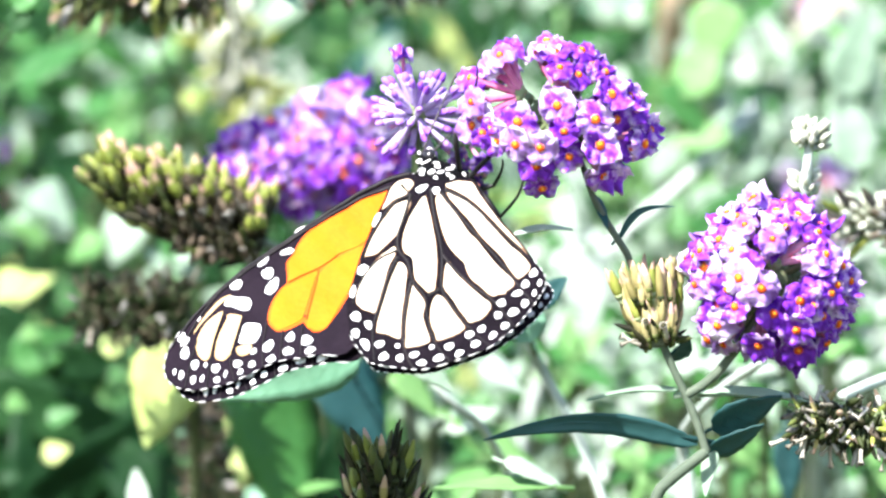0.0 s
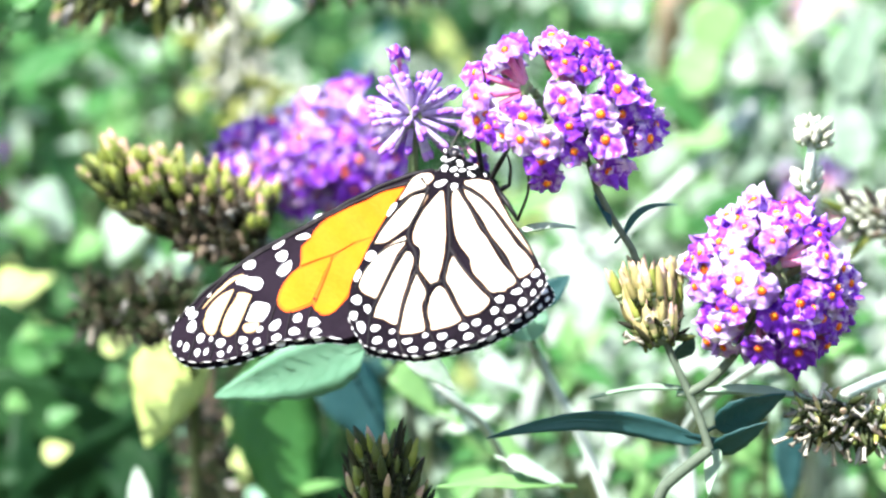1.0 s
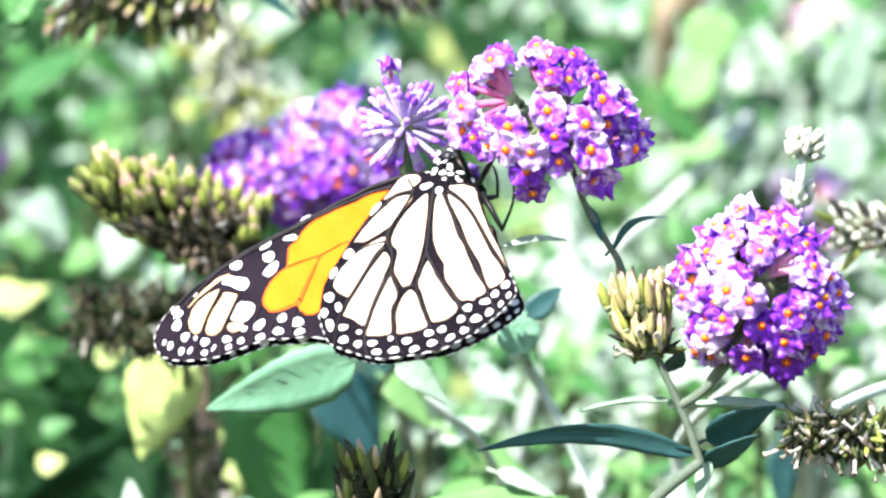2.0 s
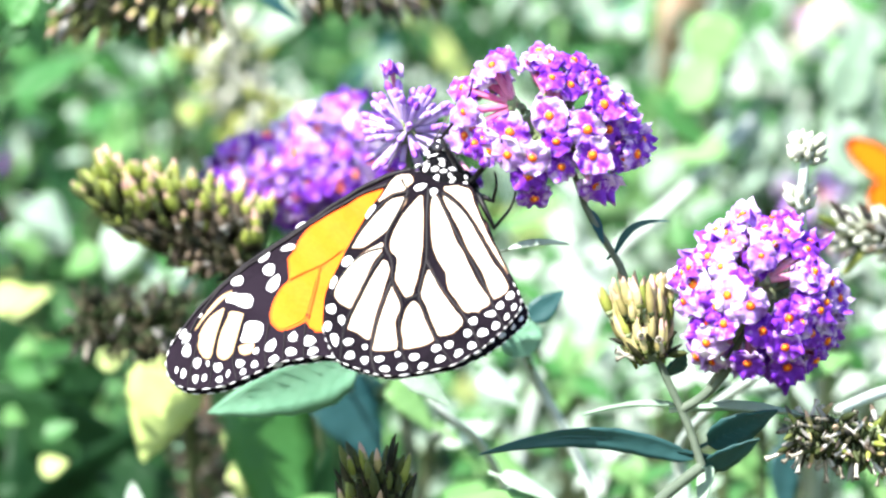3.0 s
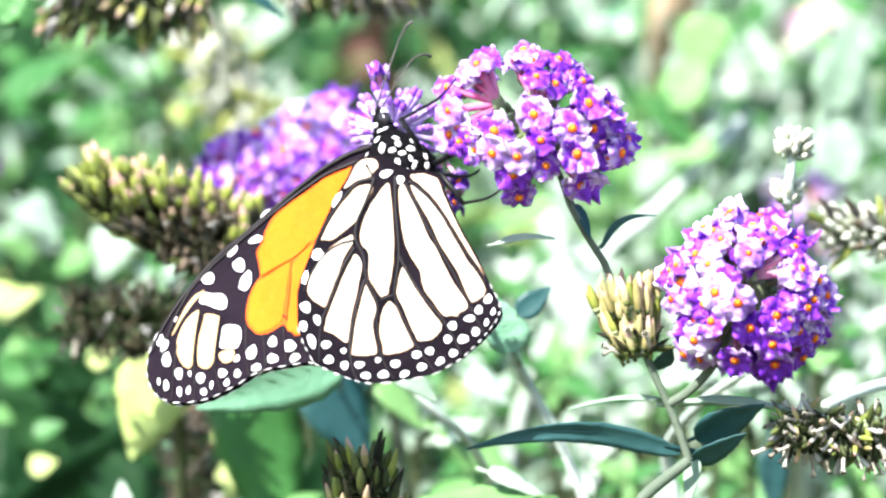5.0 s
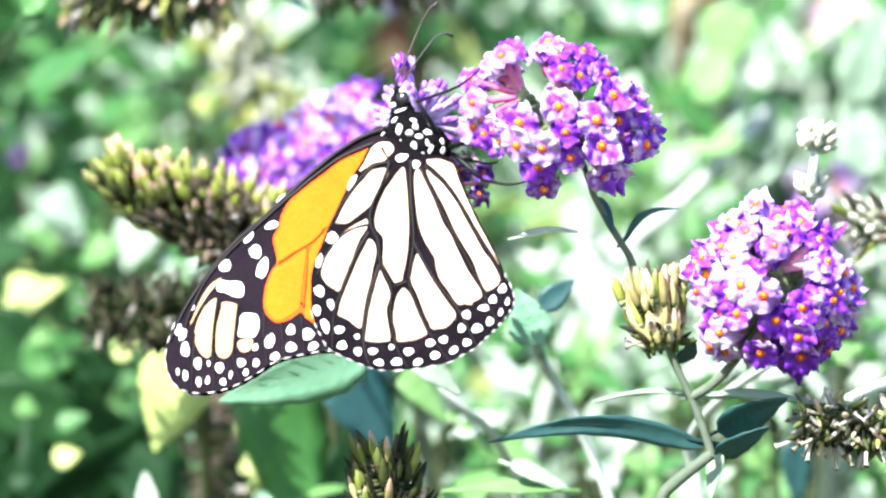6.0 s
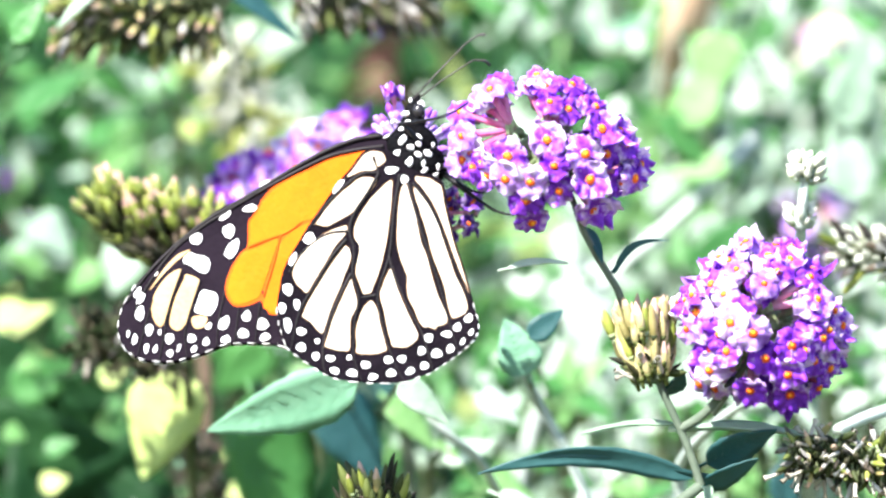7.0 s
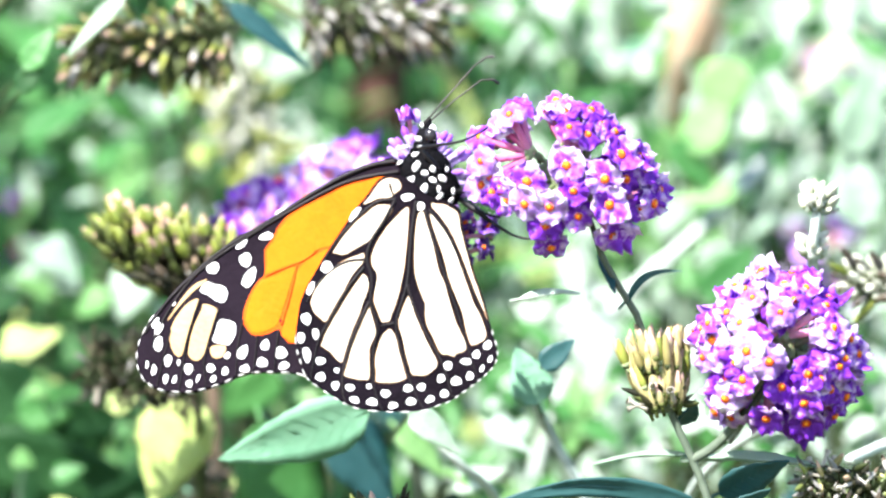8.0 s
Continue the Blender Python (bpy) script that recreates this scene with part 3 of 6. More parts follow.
def seed_head(root, a, b, radius, count, meshes, seed, forward=0.5, size=1.0, name="seed_head", mat=None, taper=0.55, up=0.0, label="", hang=0.0, under=None, mess=0.25, radial=1.0):
    """A spent panicle: an axis from a to b, beset all round with seed pods that lean towards its end."""
    rng = random.Random(seed)
    o = root.matrix_basis.translation
    a, b = Vector(a), Vector(b)
    way = (b - a).normalized()
    s1 = way.orthogonal().normalized()
    s2 = way.cross(s1)
    axis = Shape().tube([q - a for q in bowed(a, b, 0.002, 8)], [0.0013 - 0.0009 * i / 8 for i in range(9)], 7)
    rows = []
    for i in range(count):
        t = (i + 0.5) / count
        g = i * 2.39996 + rng.uniform(-0.3, 0.3)
        out = s1 * math.cos(g) + s2 * math.sin(g)
        r = radius * (1 - taper * t ** 1.6) * rng.uniform(0.7, 1.05)
        base = a.lerp(b, t) + out * r * 0.45
        n = (out * radial + way * (forward + 0.9 * t * t) + Vector((0, 0, up - hang * rng.random())) + Vector((rng.uniform(-mess, mess), rng.uniform(-mess, mess), rng.uniform(-mess, mess)))).normalized()
        axis.tube([a.lerp(b, t) - a, base - a], [0.0005, 0.00035], 5)
        # Where under is given, downward pods take darker kinds: shade put into colour.
        rows.append((base - a, n, under if under and out.z < -0.05 + rng.uniform(-0.3, 0.3) else meshes))
    head = part(name, axis.mesh(name, [mat or STEM]), root, Matrix.Translation(a - o), label)
    for base, n, kinds in rows:
        me = rng.choice(kinds)
        q = size * rng.uniform(0.75, 1.2)
        part("pod", me, head, aim_z(base, n, rng.uniform(0, 6), (q, q, q * rng.uniform(0.85, 1.1))))
    return head


MAIN_FACES = [((x / 1.98 + 780 - 3) - 985, (y / 1.98 + 40 - 3) - 208) for x, y in (
    (235, 135), (375, 85), (490, 115), (425, 170), (345, 200), (560, 180), (140, 285), (95, 200), (410, 300), (340, 340),
    (268, 358), (435, 392), (355, 442), (455, 487), (280, 445), (340, 505), (362, 575), (540, 350), (600, 262), (675, 265),
    (630, 350), (555, 435), (670, 447), (577, 548), (765, 435), (735, 385), (180, 380), (120, 370), (200, 425), (690, 310))]
RIGHT_FACES = [((x / 1.65 + 1060) - 1358, (y / 1.65 + 330 - 15) - 500) for x, y in (
    (495, 178), (575, 90), (440, 75), (395, 105), (345, 120), (650, 135), (300, 215), (370, 325), (465, 320), (390, 372),
    (325, 402), (280, 310), (357, 487), (460, 475), (570, 490), (560, 432), (575, 358), (650, 315), (700, 260), (640, 400),
    (700, 380), (650, 470), (690, 440), (720, 320), (600, 535), (340, 175), (300, 260), (290, 450), (640, 235), (420, 268), (520, 120), (500, 400))]


def make_front_plant():
    base = Vector((0.030, 0.045, 0))
    root = plant("butterfly_bush", base, "butterfly bush branch with round purple flower heads and grey-green leaves")
    node = spot(1250, 800)
    fork = spot(1214, 700)
    stalk(root, "stem", [base, spot(1120, 3000, 0.03), spot(1100, 1300, 0.01), spot(1150, 882), spot(1195, 842), node], 0.0011, 0.0009, STEM)
    stalk(root, "stem", [node, spot(1236, 755), fork, spot(1185, 640), spot(1165, 590)], 0.0007, 0.0006, STEM)
    stalk(root, "twig", [fork, spot(1245, 682), spot(1275, 655), spot(1310, 610)], 0.0008, 0.0007, STEM)
    main = flower_head(root, spot(985, 208), (0.0150, 0.0105, 0.0122), MAIN_FACES, 1,
                       [spot(1165, 600, 0.006), spot(1110, 450, 0.005), spot(1075, 395, 0.003), spot(1048, 345), spot(1030, 290), spot(985, 215)], back=8, size=0.96, pale=0.28, fill=10, gaps=((-95, -70, 78), (-40, -90, 62), (30, -95, 62), (-60, -34, 44), (70, -80, 30)),
                       sprays=[(-60, -38, *q) for q in ((-101, -106, 0.75), (-150, -26, 0.7), (-152, -68, 0.45), (-120, -92, 0.4), (-132, 2, 0.6), (-84, -118, 0.3), (-158, 22, 0.35))]
                       + [(0, -46, *q) for q in ((-18, -132, 0.5), (-34, -112, 0.3), (4, -84, 0.9), (42, -116, 0.5), (62, -92, 0.45), (84, -78, 0.5), (36, -72, 0.75), (-4, -112, 0.6))])
    right = flower_head(root, spot(1358, 500), (0.0130, 0.0125, 0.0128), RIGHT_FACES, 2,
                        [spot(1275, 655), spot(1300, 620), spot(1350, 540), spot(1358, 500)], back=22, size=0.96, pale=0.42, fill=30, gaps=((8, -30, 30), (-34, -44, 22), (60, -40, 24), (52, -84, 26)),
                        sprays=[(8, -32, *q) for q in ((2, -76, 1.0), (-44, -100, 0.7), (84, -88, 0.65), (96, -50, 0.75), (50, -118, 0.5), (-66, -58, 0.75), (14, -124, 0.4))])
    tag = seed_head(root, spot(1167, 606), spot(1148, 512), 0.0066, 130, PODS_TAN * 2 + PODS_GREEN[:3], 7, 1.0, 0.90, "seed_head", STEM, -0.75, 0.3, "spent flower head of yellow-green seed pods", radial=0.30, mess=0.14)
    low = seed_head(root, spot(1165, 612), spot(1157, 575), 0.0050, 34, PODS_OLIVE + PODS_BLACK + HUSKS[:1], 8, 0.9, 0.72, "withered_tuft", STEM, 0.2, 0.1, "withered dark lower pods", 0.9, None, 0.5)
    # leaves on the branch
    for a, b, w, mat, face, bend, fold, sweep in (
            ((1235, 786), (855, 780), 0.0041, LEAF_BLUE, (0.6, -0.75, -0.30), 0.0, 0.3, -0.10),
            ((1262, 796), (1244, 874), 0.0030, LEAF_MINT, (-0.5, -0.8, 0.2), 0.1, 0.2, 0.0),
            ((1262, 762), (1385, 706), 0.0072, LEAF_BLUE, (0.6, -0.75, -0.2), 0.05, 0.2, 0.05),
            ((1256, 802), (1352, 756), 0.0046, LEAF_BLUE, (0.6, -0.75, -0.2), 0.05, 0.2, 0.0),
            ((1225, 697), (1490, 695), 0.0030, LEAF_MINT, (0.0, -0.35, 1.0), 0.12, 0.3, 0.06),
            ((1205, 690), (1040, 694), 0.0011, LEAF_MINT, (0.0, -0.6, 0.8), 0.1, 0.3, -0.05),
            ((1190, 640), (1222, 600), 0.0050, LEAF_BLUE, (0.6, -0.7, -0.2), 0.1, 0.2, 0.0),
            ((1050, 345), (1080, 400), 0.0022, LEAF_BLUE, (0.6, -0.8, 0.0), 0.1, 0.2, 0.0),
            ((1095, 425), (1188, 366), 0.0011, LEAF_BLUE, (0.3, -0.6, 0.3), 0.1, 0.3, 0.20),
            ((905, 416), (1012, 402), 0.0014, LEAF_PALE, (-0.4, -0.7, 0.8), 0.05, 0.3, 0.08)):
        leaf_between(root, spot(*a, 0.004), spot(*b, 0.0), w, mat, face, bend, fold, sweep=sweep)
    return root, main, right, tag


FRONT, HEAD_MAIN, HEAD_RIGHT, HEAD_PODS = make_front_plant()


def make_small_head():
    base = Vector((-0.01, 0.32, 0))
    root = plant("butterfly_bush", base, "butterfly bush shoot tipped with a small globe of lilac buds")
    c = spot(737, 205, 0.02)
    stalk(root, "stem", [base, spot(760, 2500, 0.30), spot(750, 1000, 0.36), spot(735, 800, 0.34), spot(722, 650, 0.22), spot(735, 420, 0.035), spot(740, 330, 0.025)], 0.0012, 0.0008, STEM)
    rng = random.Random(4)
    core = Shape().ball((0, 0, 0), (0.0022, 0.0022, 0.0026), None, 10, 8, 0, 0.4)
    core.tube([(0, 0, -0.0115), (0, 0, -0.005), (0, 0, 0)], [0.0009, 0.0008, 0.0008], 8, 0)
    head = part("flower_head", core.mesh("flower_head", [CALYX]), root, Matrix.Translation(c - base), "small globe of unopened lilac florets")
    for i in range(66):
        h = 1 - 2 * (i + 0.5) / 66
        a = 2.39996 * i
        n = Vector((math.cos(a) * math.sqrt(1 - h * h), math.sin(a) * math.sqrt(1 - h * h), h + rng.uniform(-0.1, 0.1))).normalized()
        q = rng.uniform(0.88, 1.2)
        n = (n + Vector((rng.uniform(-0.2, 0.2), rng.uniform(-0.2, 0.2), rng.uniform(-0.1, 0.3)))).normalized()
        part("floret", rng.choice(BUDS), head, aim_z(n * 0.0012, n, rng.uniform(0, 6), (0.95, 0.95, q * 0.90)))
    n = Vector((-0.12, -0.6, 0.8)).normalized()
    part("floret", FLORETS[3], head, aim_z(Vector((-26 * U, -0.003, 108 * U)) - n * 0.0066, n, 0.4, (0.62, 0.62, 1.06)), "single open purple floret standing up")
    # Low florets in shade: the shade comes from their darker petal colour.
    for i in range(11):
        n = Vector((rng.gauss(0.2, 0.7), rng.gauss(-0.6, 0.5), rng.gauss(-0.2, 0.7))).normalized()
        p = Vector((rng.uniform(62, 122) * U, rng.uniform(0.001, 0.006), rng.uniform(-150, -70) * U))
        part("floret", rng.choice(FLORETS_SHADED + BUDS[:1]), head, aim_z(p - n * 0.004, n, rng.uniform(0, 1.5), (0.62, 0.62, 0.7)), "" if i else "shaded violet floret on a low side spray")
    return root, head


SMALL, HEAD_SMALL = make_small_head()


def make_left_spike():
    base = Vector((-0.03, 0.44, 0))
    root = plant("butterfly_bush", base, "butterfly bush branch with a long spike of green seed pods")
    d = 0.10
    stalk(root, "stem", [base, spot(640, 3000, 0.42), spot(640, 1000, 0.4), spot(640, 720, 0.3), spot(610, 520, 0.13), spot(490, 440, d), spot(440, 420, d)], 0.0016, 0.0009, STEM)
    # The spike's shaded underside is coloured in with olive, black and brown pods.
    seed_head(root, spot(470, 416, d), spot(255, 348, d), 0.0140, 210, PODS_PLUMP + PODS_BROWN[:2], 21, 0.1, 0.82, "seed_head", POD_BLACK, 0.05, 0.8, "green and brown seed pods", under=PODS_OLIVE + PODS_BLACK * 2 + PODS_BROWN + PODS_GREY[:1], radial=0.6, mess=0.4)
    seed_head(root, spot(275, 354, d), spot(175, 300, d), 0.0120, 100, PODS_PLUMP, 22, 0.35, 0.85, "seed_head", POD_BLACK, 0.35, 1.0, "fresh yellow-green seed pods", under=PODS_PLUMP[:2] + PODS_OLIVE * 2, radial=0.65, mess=0.35)
    seed_head(root, spot(400, 420, d), spot(330, 400, d), 0.0052, 34, PODS_BROWN, 23, 0.2, 1.0, "withered_tuft", STEM, 0.2, -0.4, "withered brown lower pods")
    leaf_between(root, spot(430, 420, d), spot(400, 470, d), 0.003, LEAF_FRESH, (-0.5, -0.8, 0.2))


make_left_spike()


def make_blurred_flower():
    base = Vector((0.02, 0.22, 0))
    root = plant("butterfly_bush", base, "butterfly bush branch ending in a long purple flower spike")
    d = 0.16
    stalk(root, "stem", [base, spot(760, 3000, 0.2), spot(740, 900, 0.2), spot(700, 420, d), spot(640, 300, d)], 0.0018, 0.001, STEM)
    rng = random.Random(9)
    head = part("flower_head", Shape().tube([spot(650, 300, d) - base, spot(560, 265, d) - base, spot(420, 285, d) - base], [0.001, 0.0009, 0.0005], 6).mesh("flower_head", [CALYX]), root, None, "purple flower spike")
    for i in range(230):
        t = rng.random()
        c = spot(625 - 190 * t, 262 + 30 * t, d)
        r = (118 - 78 * t ** 1.5) * U * 1.18
        n = Vector((rng.gauss(-0.1, 1), rng.gauss(-0.5, 0.8), rng.gauss(-0.12, 1))).normalized()
        q = rng.uniform(0.8, 1.1)
        # Florets facing down keep the deeper petals: underside shade by colour.
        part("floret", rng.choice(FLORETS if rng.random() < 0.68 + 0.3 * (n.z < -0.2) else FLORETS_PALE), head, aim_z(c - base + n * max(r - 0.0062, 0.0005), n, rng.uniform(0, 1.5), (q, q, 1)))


make_blurred_flower()


def make_dry_heads():
    def one(name, base, d, a, b, r, n, meshes, seed, fwd, size, up, label, stem_pts, mat=STEM_SHADE, hang=0.0, mess=0.4):
        root = plant(name, base, label, "seed head", "spent flower heads")
        stalk(root, "stem", [base] + [spot(*q) for q in stem_pts] + [spot(*a, d)], 0.0016, 0.0007, mat)
        seed_head(root, spot(*a, d), spot(*b, d), r, n, meshes, seed, fwd, size, "seed_head", mat, 0.35, up, "", hang, None, mess)
        return root
    one("spent_flower_head", Vector((0.10, 0.02, 0)), 0.0, (1600, 765), (1405, 742), 0.0086, 150, HUSKS * 2 + PODS_GREY * 2 + PODS_OLIVE + PODS_BROWN[:2] + PODS_GREEN[:2] + PODS_TAN[:2], 31, -0.1, 0.62, 0.1,
                    "drooping dry grey-brown seed head with shrivelled flowers", [(1750, 3000, 0.02), (1700, 1000, 0.01)], hang=1.2, mess=1.1)
    one("spent_flower_head", Vector((-0.01, 0.01, 0)), 0.012, (690, 985), (664, 800), 0.0130, 130, PODS_BLACK * 2 + PODS_OLIVE * 2 + PODS_GREEN[:2] + PODS_TAN[:2], 32, 0.7, 0.85, 1.3,
        "dark brown spent flower head with pointed pods", [(700, 3000, 0.0), (690, 1400, 0.0)])
    one("spent_flower_head", Vector((-0.07, 0.20, 0)), 0.14, (335, 555), (140, 545), 0.0135, 190, PODS_BLACK * 4 + PODS_GREY[:3] + HUSKS[:1], 33, 0.0, 0.66, 0.2,
        "blackish dried seed head among the leaves", [(330, 3000, 0.22), (350, 900, 0.2)], mess=1.1)
    one("spent_flower_head", Vector((-0.06, 0.24, 0)), 0.20, (375, 900), (352, 715), 0.0085, 110, PODS_BLACK * 3 + PODS_BROWN * 2 + PODS_GREY[:1], 41, 0.0, 0.75, 0.2,
        "dark withered seed head low among the leaves", [(380, 3000, 0.24), (378, 1200, 0.22)], mess=1.0)
    one("spent_flower_head", Vector((-0.09, 0.16, 0)), 0.14, (395, -36), (110, -14), 0.0120, 190, PODS_OLIVE + PODS_BLACK[:3] + PODS_GREEN[:4] + PODS_TAN[:3] + PODS_GREY[:2] + PODS_BROWN[:2], 34, 0.1, 0.8, -0.2,
        "brown and olive spent flower spike hanging over", [(-140, 3000, 0.16), (-90, 400, 0.16), (-60, -140, 0.15), (250, -190, 0.15), (440, -110, 0.15)], hang=0.6)
    one("spent_flower_head", Vector((-0.1, 0.2, 0)), 0.17, (520, -70), (780, -58), 0.0105, 150, PODS_GREY + PODS_OLIVE + PODS_BLACK[:2] + PODS_CREAM[:1], 35, 0.2, 0.95, -0.3,
        "pale dried seed head with papery pods", [(-200, 3000, 0.2), (-130, 300, 0.19), (-90, -220, 0.19), (250, -260, 0.18), (420, -130, 0.18)], hang=0.8)
    one("bud_spike", Vector((0.07, 0.05, 0)), 0.035, (1432, 262), (1440, 225), 0.0044, 40, PODS_CREAM, 36, 0.5, 0.66, 0.3,
        "pale felted flower buds on an upright stalk", [(1450, 3000, 0.35), (1440, 900, 0.35), (1432, 650, 0.2), (1424, 480, 0.06), (1424, 340, 0.035)], STEM_PALE)
    one("bud_spike", Vector((0.075, 0.36, 0)), 0.037, (1425, 345), (1424, 312), 0.0034, 16, PODS_CREAM, 39, 0.3, 0.7, 0.3,
        "small pale bud cluster low on an upright stalk", [(1460, 3000, 0.36), (1450, 900, 0.36), (1440, 650, 0.2), (1432, 480, 0.07)], STEM_PALE)
    one("spent_flower_head", Vector((0.09, 0.1, 0)), 0.09, (1640, 400), (1490, 385), 0.0066, 80, PODS_CREAM + PODS_GREEN[:1] + PODS_GREY[:1], 37, 0.5, 0.9, 0.3,
        "tan and cream spent flower head", [(1650, 3000, 0.1), (1640, 700, 0.1)])
    one("spent_flower_head", Vector((0.08, 0.62, 0)), 0.52, (1420, 190), (1370, 60), 0.0140, 80, PODS_CREAM + HUSKS[:2], 40, 0.0, 1.6, 0.0,
        "whitish blown flower plume among the leaves", [(1440, 3000, 0.6), (1430, 500, 0.6)], mess=1.2)
    one("spent_flower_head", Vector((-0.05, 0.38, 0)), 0.33, (385, 30), (455, 200), 0.0120, 130, PODS_CREAM + PODS_GREEN[:1], 38, 0.0, 1.3, 0.0,
        "cream-coloured blown flower plume hanging", [(330, 3000, 0.36), (300, 300, 0.36), (340, 20, 0.34)], mess=1.2)


make_dry_heads()


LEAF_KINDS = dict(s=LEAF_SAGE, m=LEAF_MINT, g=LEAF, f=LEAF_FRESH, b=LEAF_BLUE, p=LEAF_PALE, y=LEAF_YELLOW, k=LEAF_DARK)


def leaf_layer(d, rows):
    """Leaves that can be told apart behind the butterfly, on two shoots of the bush; each row: base, tip, width, kind, facing."""
    for k in range(2):
        u = (520, 1100)[k] if d < 0.3 else (120, 1300)[k]
        top = spot(u, 960, d + 0.25)
        base = Vector((top.x * 0.8, d + 0.27, 0))
        root = plant("bush_shoot", base, "butterfly bush shoot with large single leaves", group="shoots of the bushes behind")
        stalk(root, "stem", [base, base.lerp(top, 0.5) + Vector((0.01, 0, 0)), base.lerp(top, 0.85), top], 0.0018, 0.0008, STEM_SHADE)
        for u0, v0, u1, v1, w, m, face in rows:
            if (u0 > 800) == bool(k):
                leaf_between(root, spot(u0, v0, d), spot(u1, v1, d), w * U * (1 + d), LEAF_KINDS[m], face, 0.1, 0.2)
                if v0 < 930:
                    stalk(root, "leaf_stalk", [base.lerp(top, 0.95), top.lerp(spot(u0, v0, d), 0.6) + Vector((-0.08 if v0 < 100 and u0 < 100 else 0, 0.16, 0)), spot(u0, v0, d)], 0.0006, 0.0003, STEM_SHADE, 5)


leaf_layer(0.055, [
    (640, 618, 376, 712, 118, 's', (0.45, -0.9, -0.05)), (712, 620, 806, 688, 64, 'm', (0.1, -0.7, 0.5)), (985, 860, 770, 845, 60, 'f', (0.0, -0.4, 0.9)),
    (890, 815, 1010, 862, 50, 'm', (0, -0.5, 0.8)), (940, 606, 902, 505, 84, 's', (0.1, -0.95, 0.1)), (945, 540, 1005, 490, 48, 'b', (0.3, -0.8, 0.3))])
leaf_layer(0.13, [
    (205, -110, 100, -10, 30, 'm', (0.0, -0.7, 0.5)), (390, -100, 535, 10, 40, 'b', (0.3, -0.8, 0.1)), (30, 20, 80, -60, 55, 'g', (0, -0.8, 0.5)),
    (20, 60, 60, -10, 50, 'k', (0, -0.8, 0.5))])
leaf_layer(0.16, [
    (450, 640, 540, 960, 190, 'g', (0.5, -0.8, -0.3)), (575, 640, 690, 800, 130, 'b', (0.5, -0.8, -0.2)), (330, 600, 250, 790, 165, 'y', (-0.3, -0.9, 0.3)),
    (250, 905, 236, 830, 44, 'p', (-0.4, -0.6, 0.6)), (760, 905, 900, 800, 90, 'f', (-0.2, -0.6, 0.8)), (790, 760, 880, 720, 70, 'm', (0, -0.6, 0.8)),
    (690, 650, 780, 735, 70, 'f', (0.1, -0.7, 0.7)), (800, 740, 990, 850, 66, 'f', (0.2, -0.7, 0.7)), (850, 640, 930, 690, 70, 'p', (0.0, -0.6, 0.8)),
    (1420, 640, 1510, 600, 60, 'f', (0, -0.7, 0.7)), (1420, 640, 1450, 710, 46, 'p', (0, -0.7, 0.7)), (1390, 760, 1400, 900, 60, 'b', (0.2, -0.9, 0.2))])
leaf_layer(0.16, [
    (530, 870, 600, 850, 30, 'f', (0, -0.5, 0.8))])
# Blurred sun flecks are put into the yellow leaves of this layer.
leaf_layer(0.23, [
    (-4, 514, 64, 486, 74, 'y', (-0.3, -0.8, 0.5)), (11, 707, 49, 722, 40, 'f', (-0.3, -0.8, 0.5)), (78, 809, 122, 791, 49, 'y', (-0.3, -0.8, 0.5)),
    (402, 763, 454, 741, 55, 'y', (-0.3, -0.8, 0.5)), (409, 811, 461, 833, 55, 'y', (-0.3, -0.8, 0.5)), (181, 620, 229, 600, 51, 'y', (-0.3, -0.8, 0.5)),
    (84, 746, 136, 724, 45, 'g', (-0.3, -0.8, 0.5)), (38, 585, 72, 598, 34, 'f', (-0.3, -0.8, 0.5)), (2, 852, 38, 838, 38, 'k', (-0.3, -0.8, 0.5)),
    (435, 888, 475, 872, 43, 's', (-0.3, -0.8, 0.5)), (316, 764, 344, 776, 30, 's', (-0.3, -0.8, 0.5)), (333, 745, 357, 735, 26, 's', (-0.3, -0.8, 0.5))])
# Dark leaves in two layers stand in for the shade low on the left.
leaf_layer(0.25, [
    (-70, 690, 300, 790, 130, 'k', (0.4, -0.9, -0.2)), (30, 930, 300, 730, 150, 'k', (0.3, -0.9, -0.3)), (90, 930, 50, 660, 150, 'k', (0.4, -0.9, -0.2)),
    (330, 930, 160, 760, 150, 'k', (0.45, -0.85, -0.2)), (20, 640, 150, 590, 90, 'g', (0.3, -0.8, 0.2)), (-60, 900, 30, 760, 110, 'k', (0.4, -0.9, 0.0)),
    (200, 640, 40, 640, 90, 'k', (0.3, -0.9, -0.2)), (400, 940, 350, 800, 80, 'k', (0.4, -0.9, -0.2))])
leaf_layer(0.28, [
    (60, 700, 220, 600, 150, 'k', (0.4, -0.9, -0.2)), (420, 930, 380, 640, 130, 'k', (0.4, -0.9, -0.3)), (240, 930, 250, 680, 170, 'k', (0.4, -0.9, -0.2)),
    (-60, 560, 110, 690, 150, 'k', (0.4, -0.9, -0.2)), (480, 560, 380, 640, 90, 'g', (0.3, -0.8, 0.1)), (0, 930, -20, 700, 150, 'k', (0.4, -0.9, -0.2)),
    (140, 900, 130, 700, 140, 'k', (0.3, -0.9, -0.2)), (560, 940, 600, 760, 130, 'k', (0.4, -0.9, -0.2))])
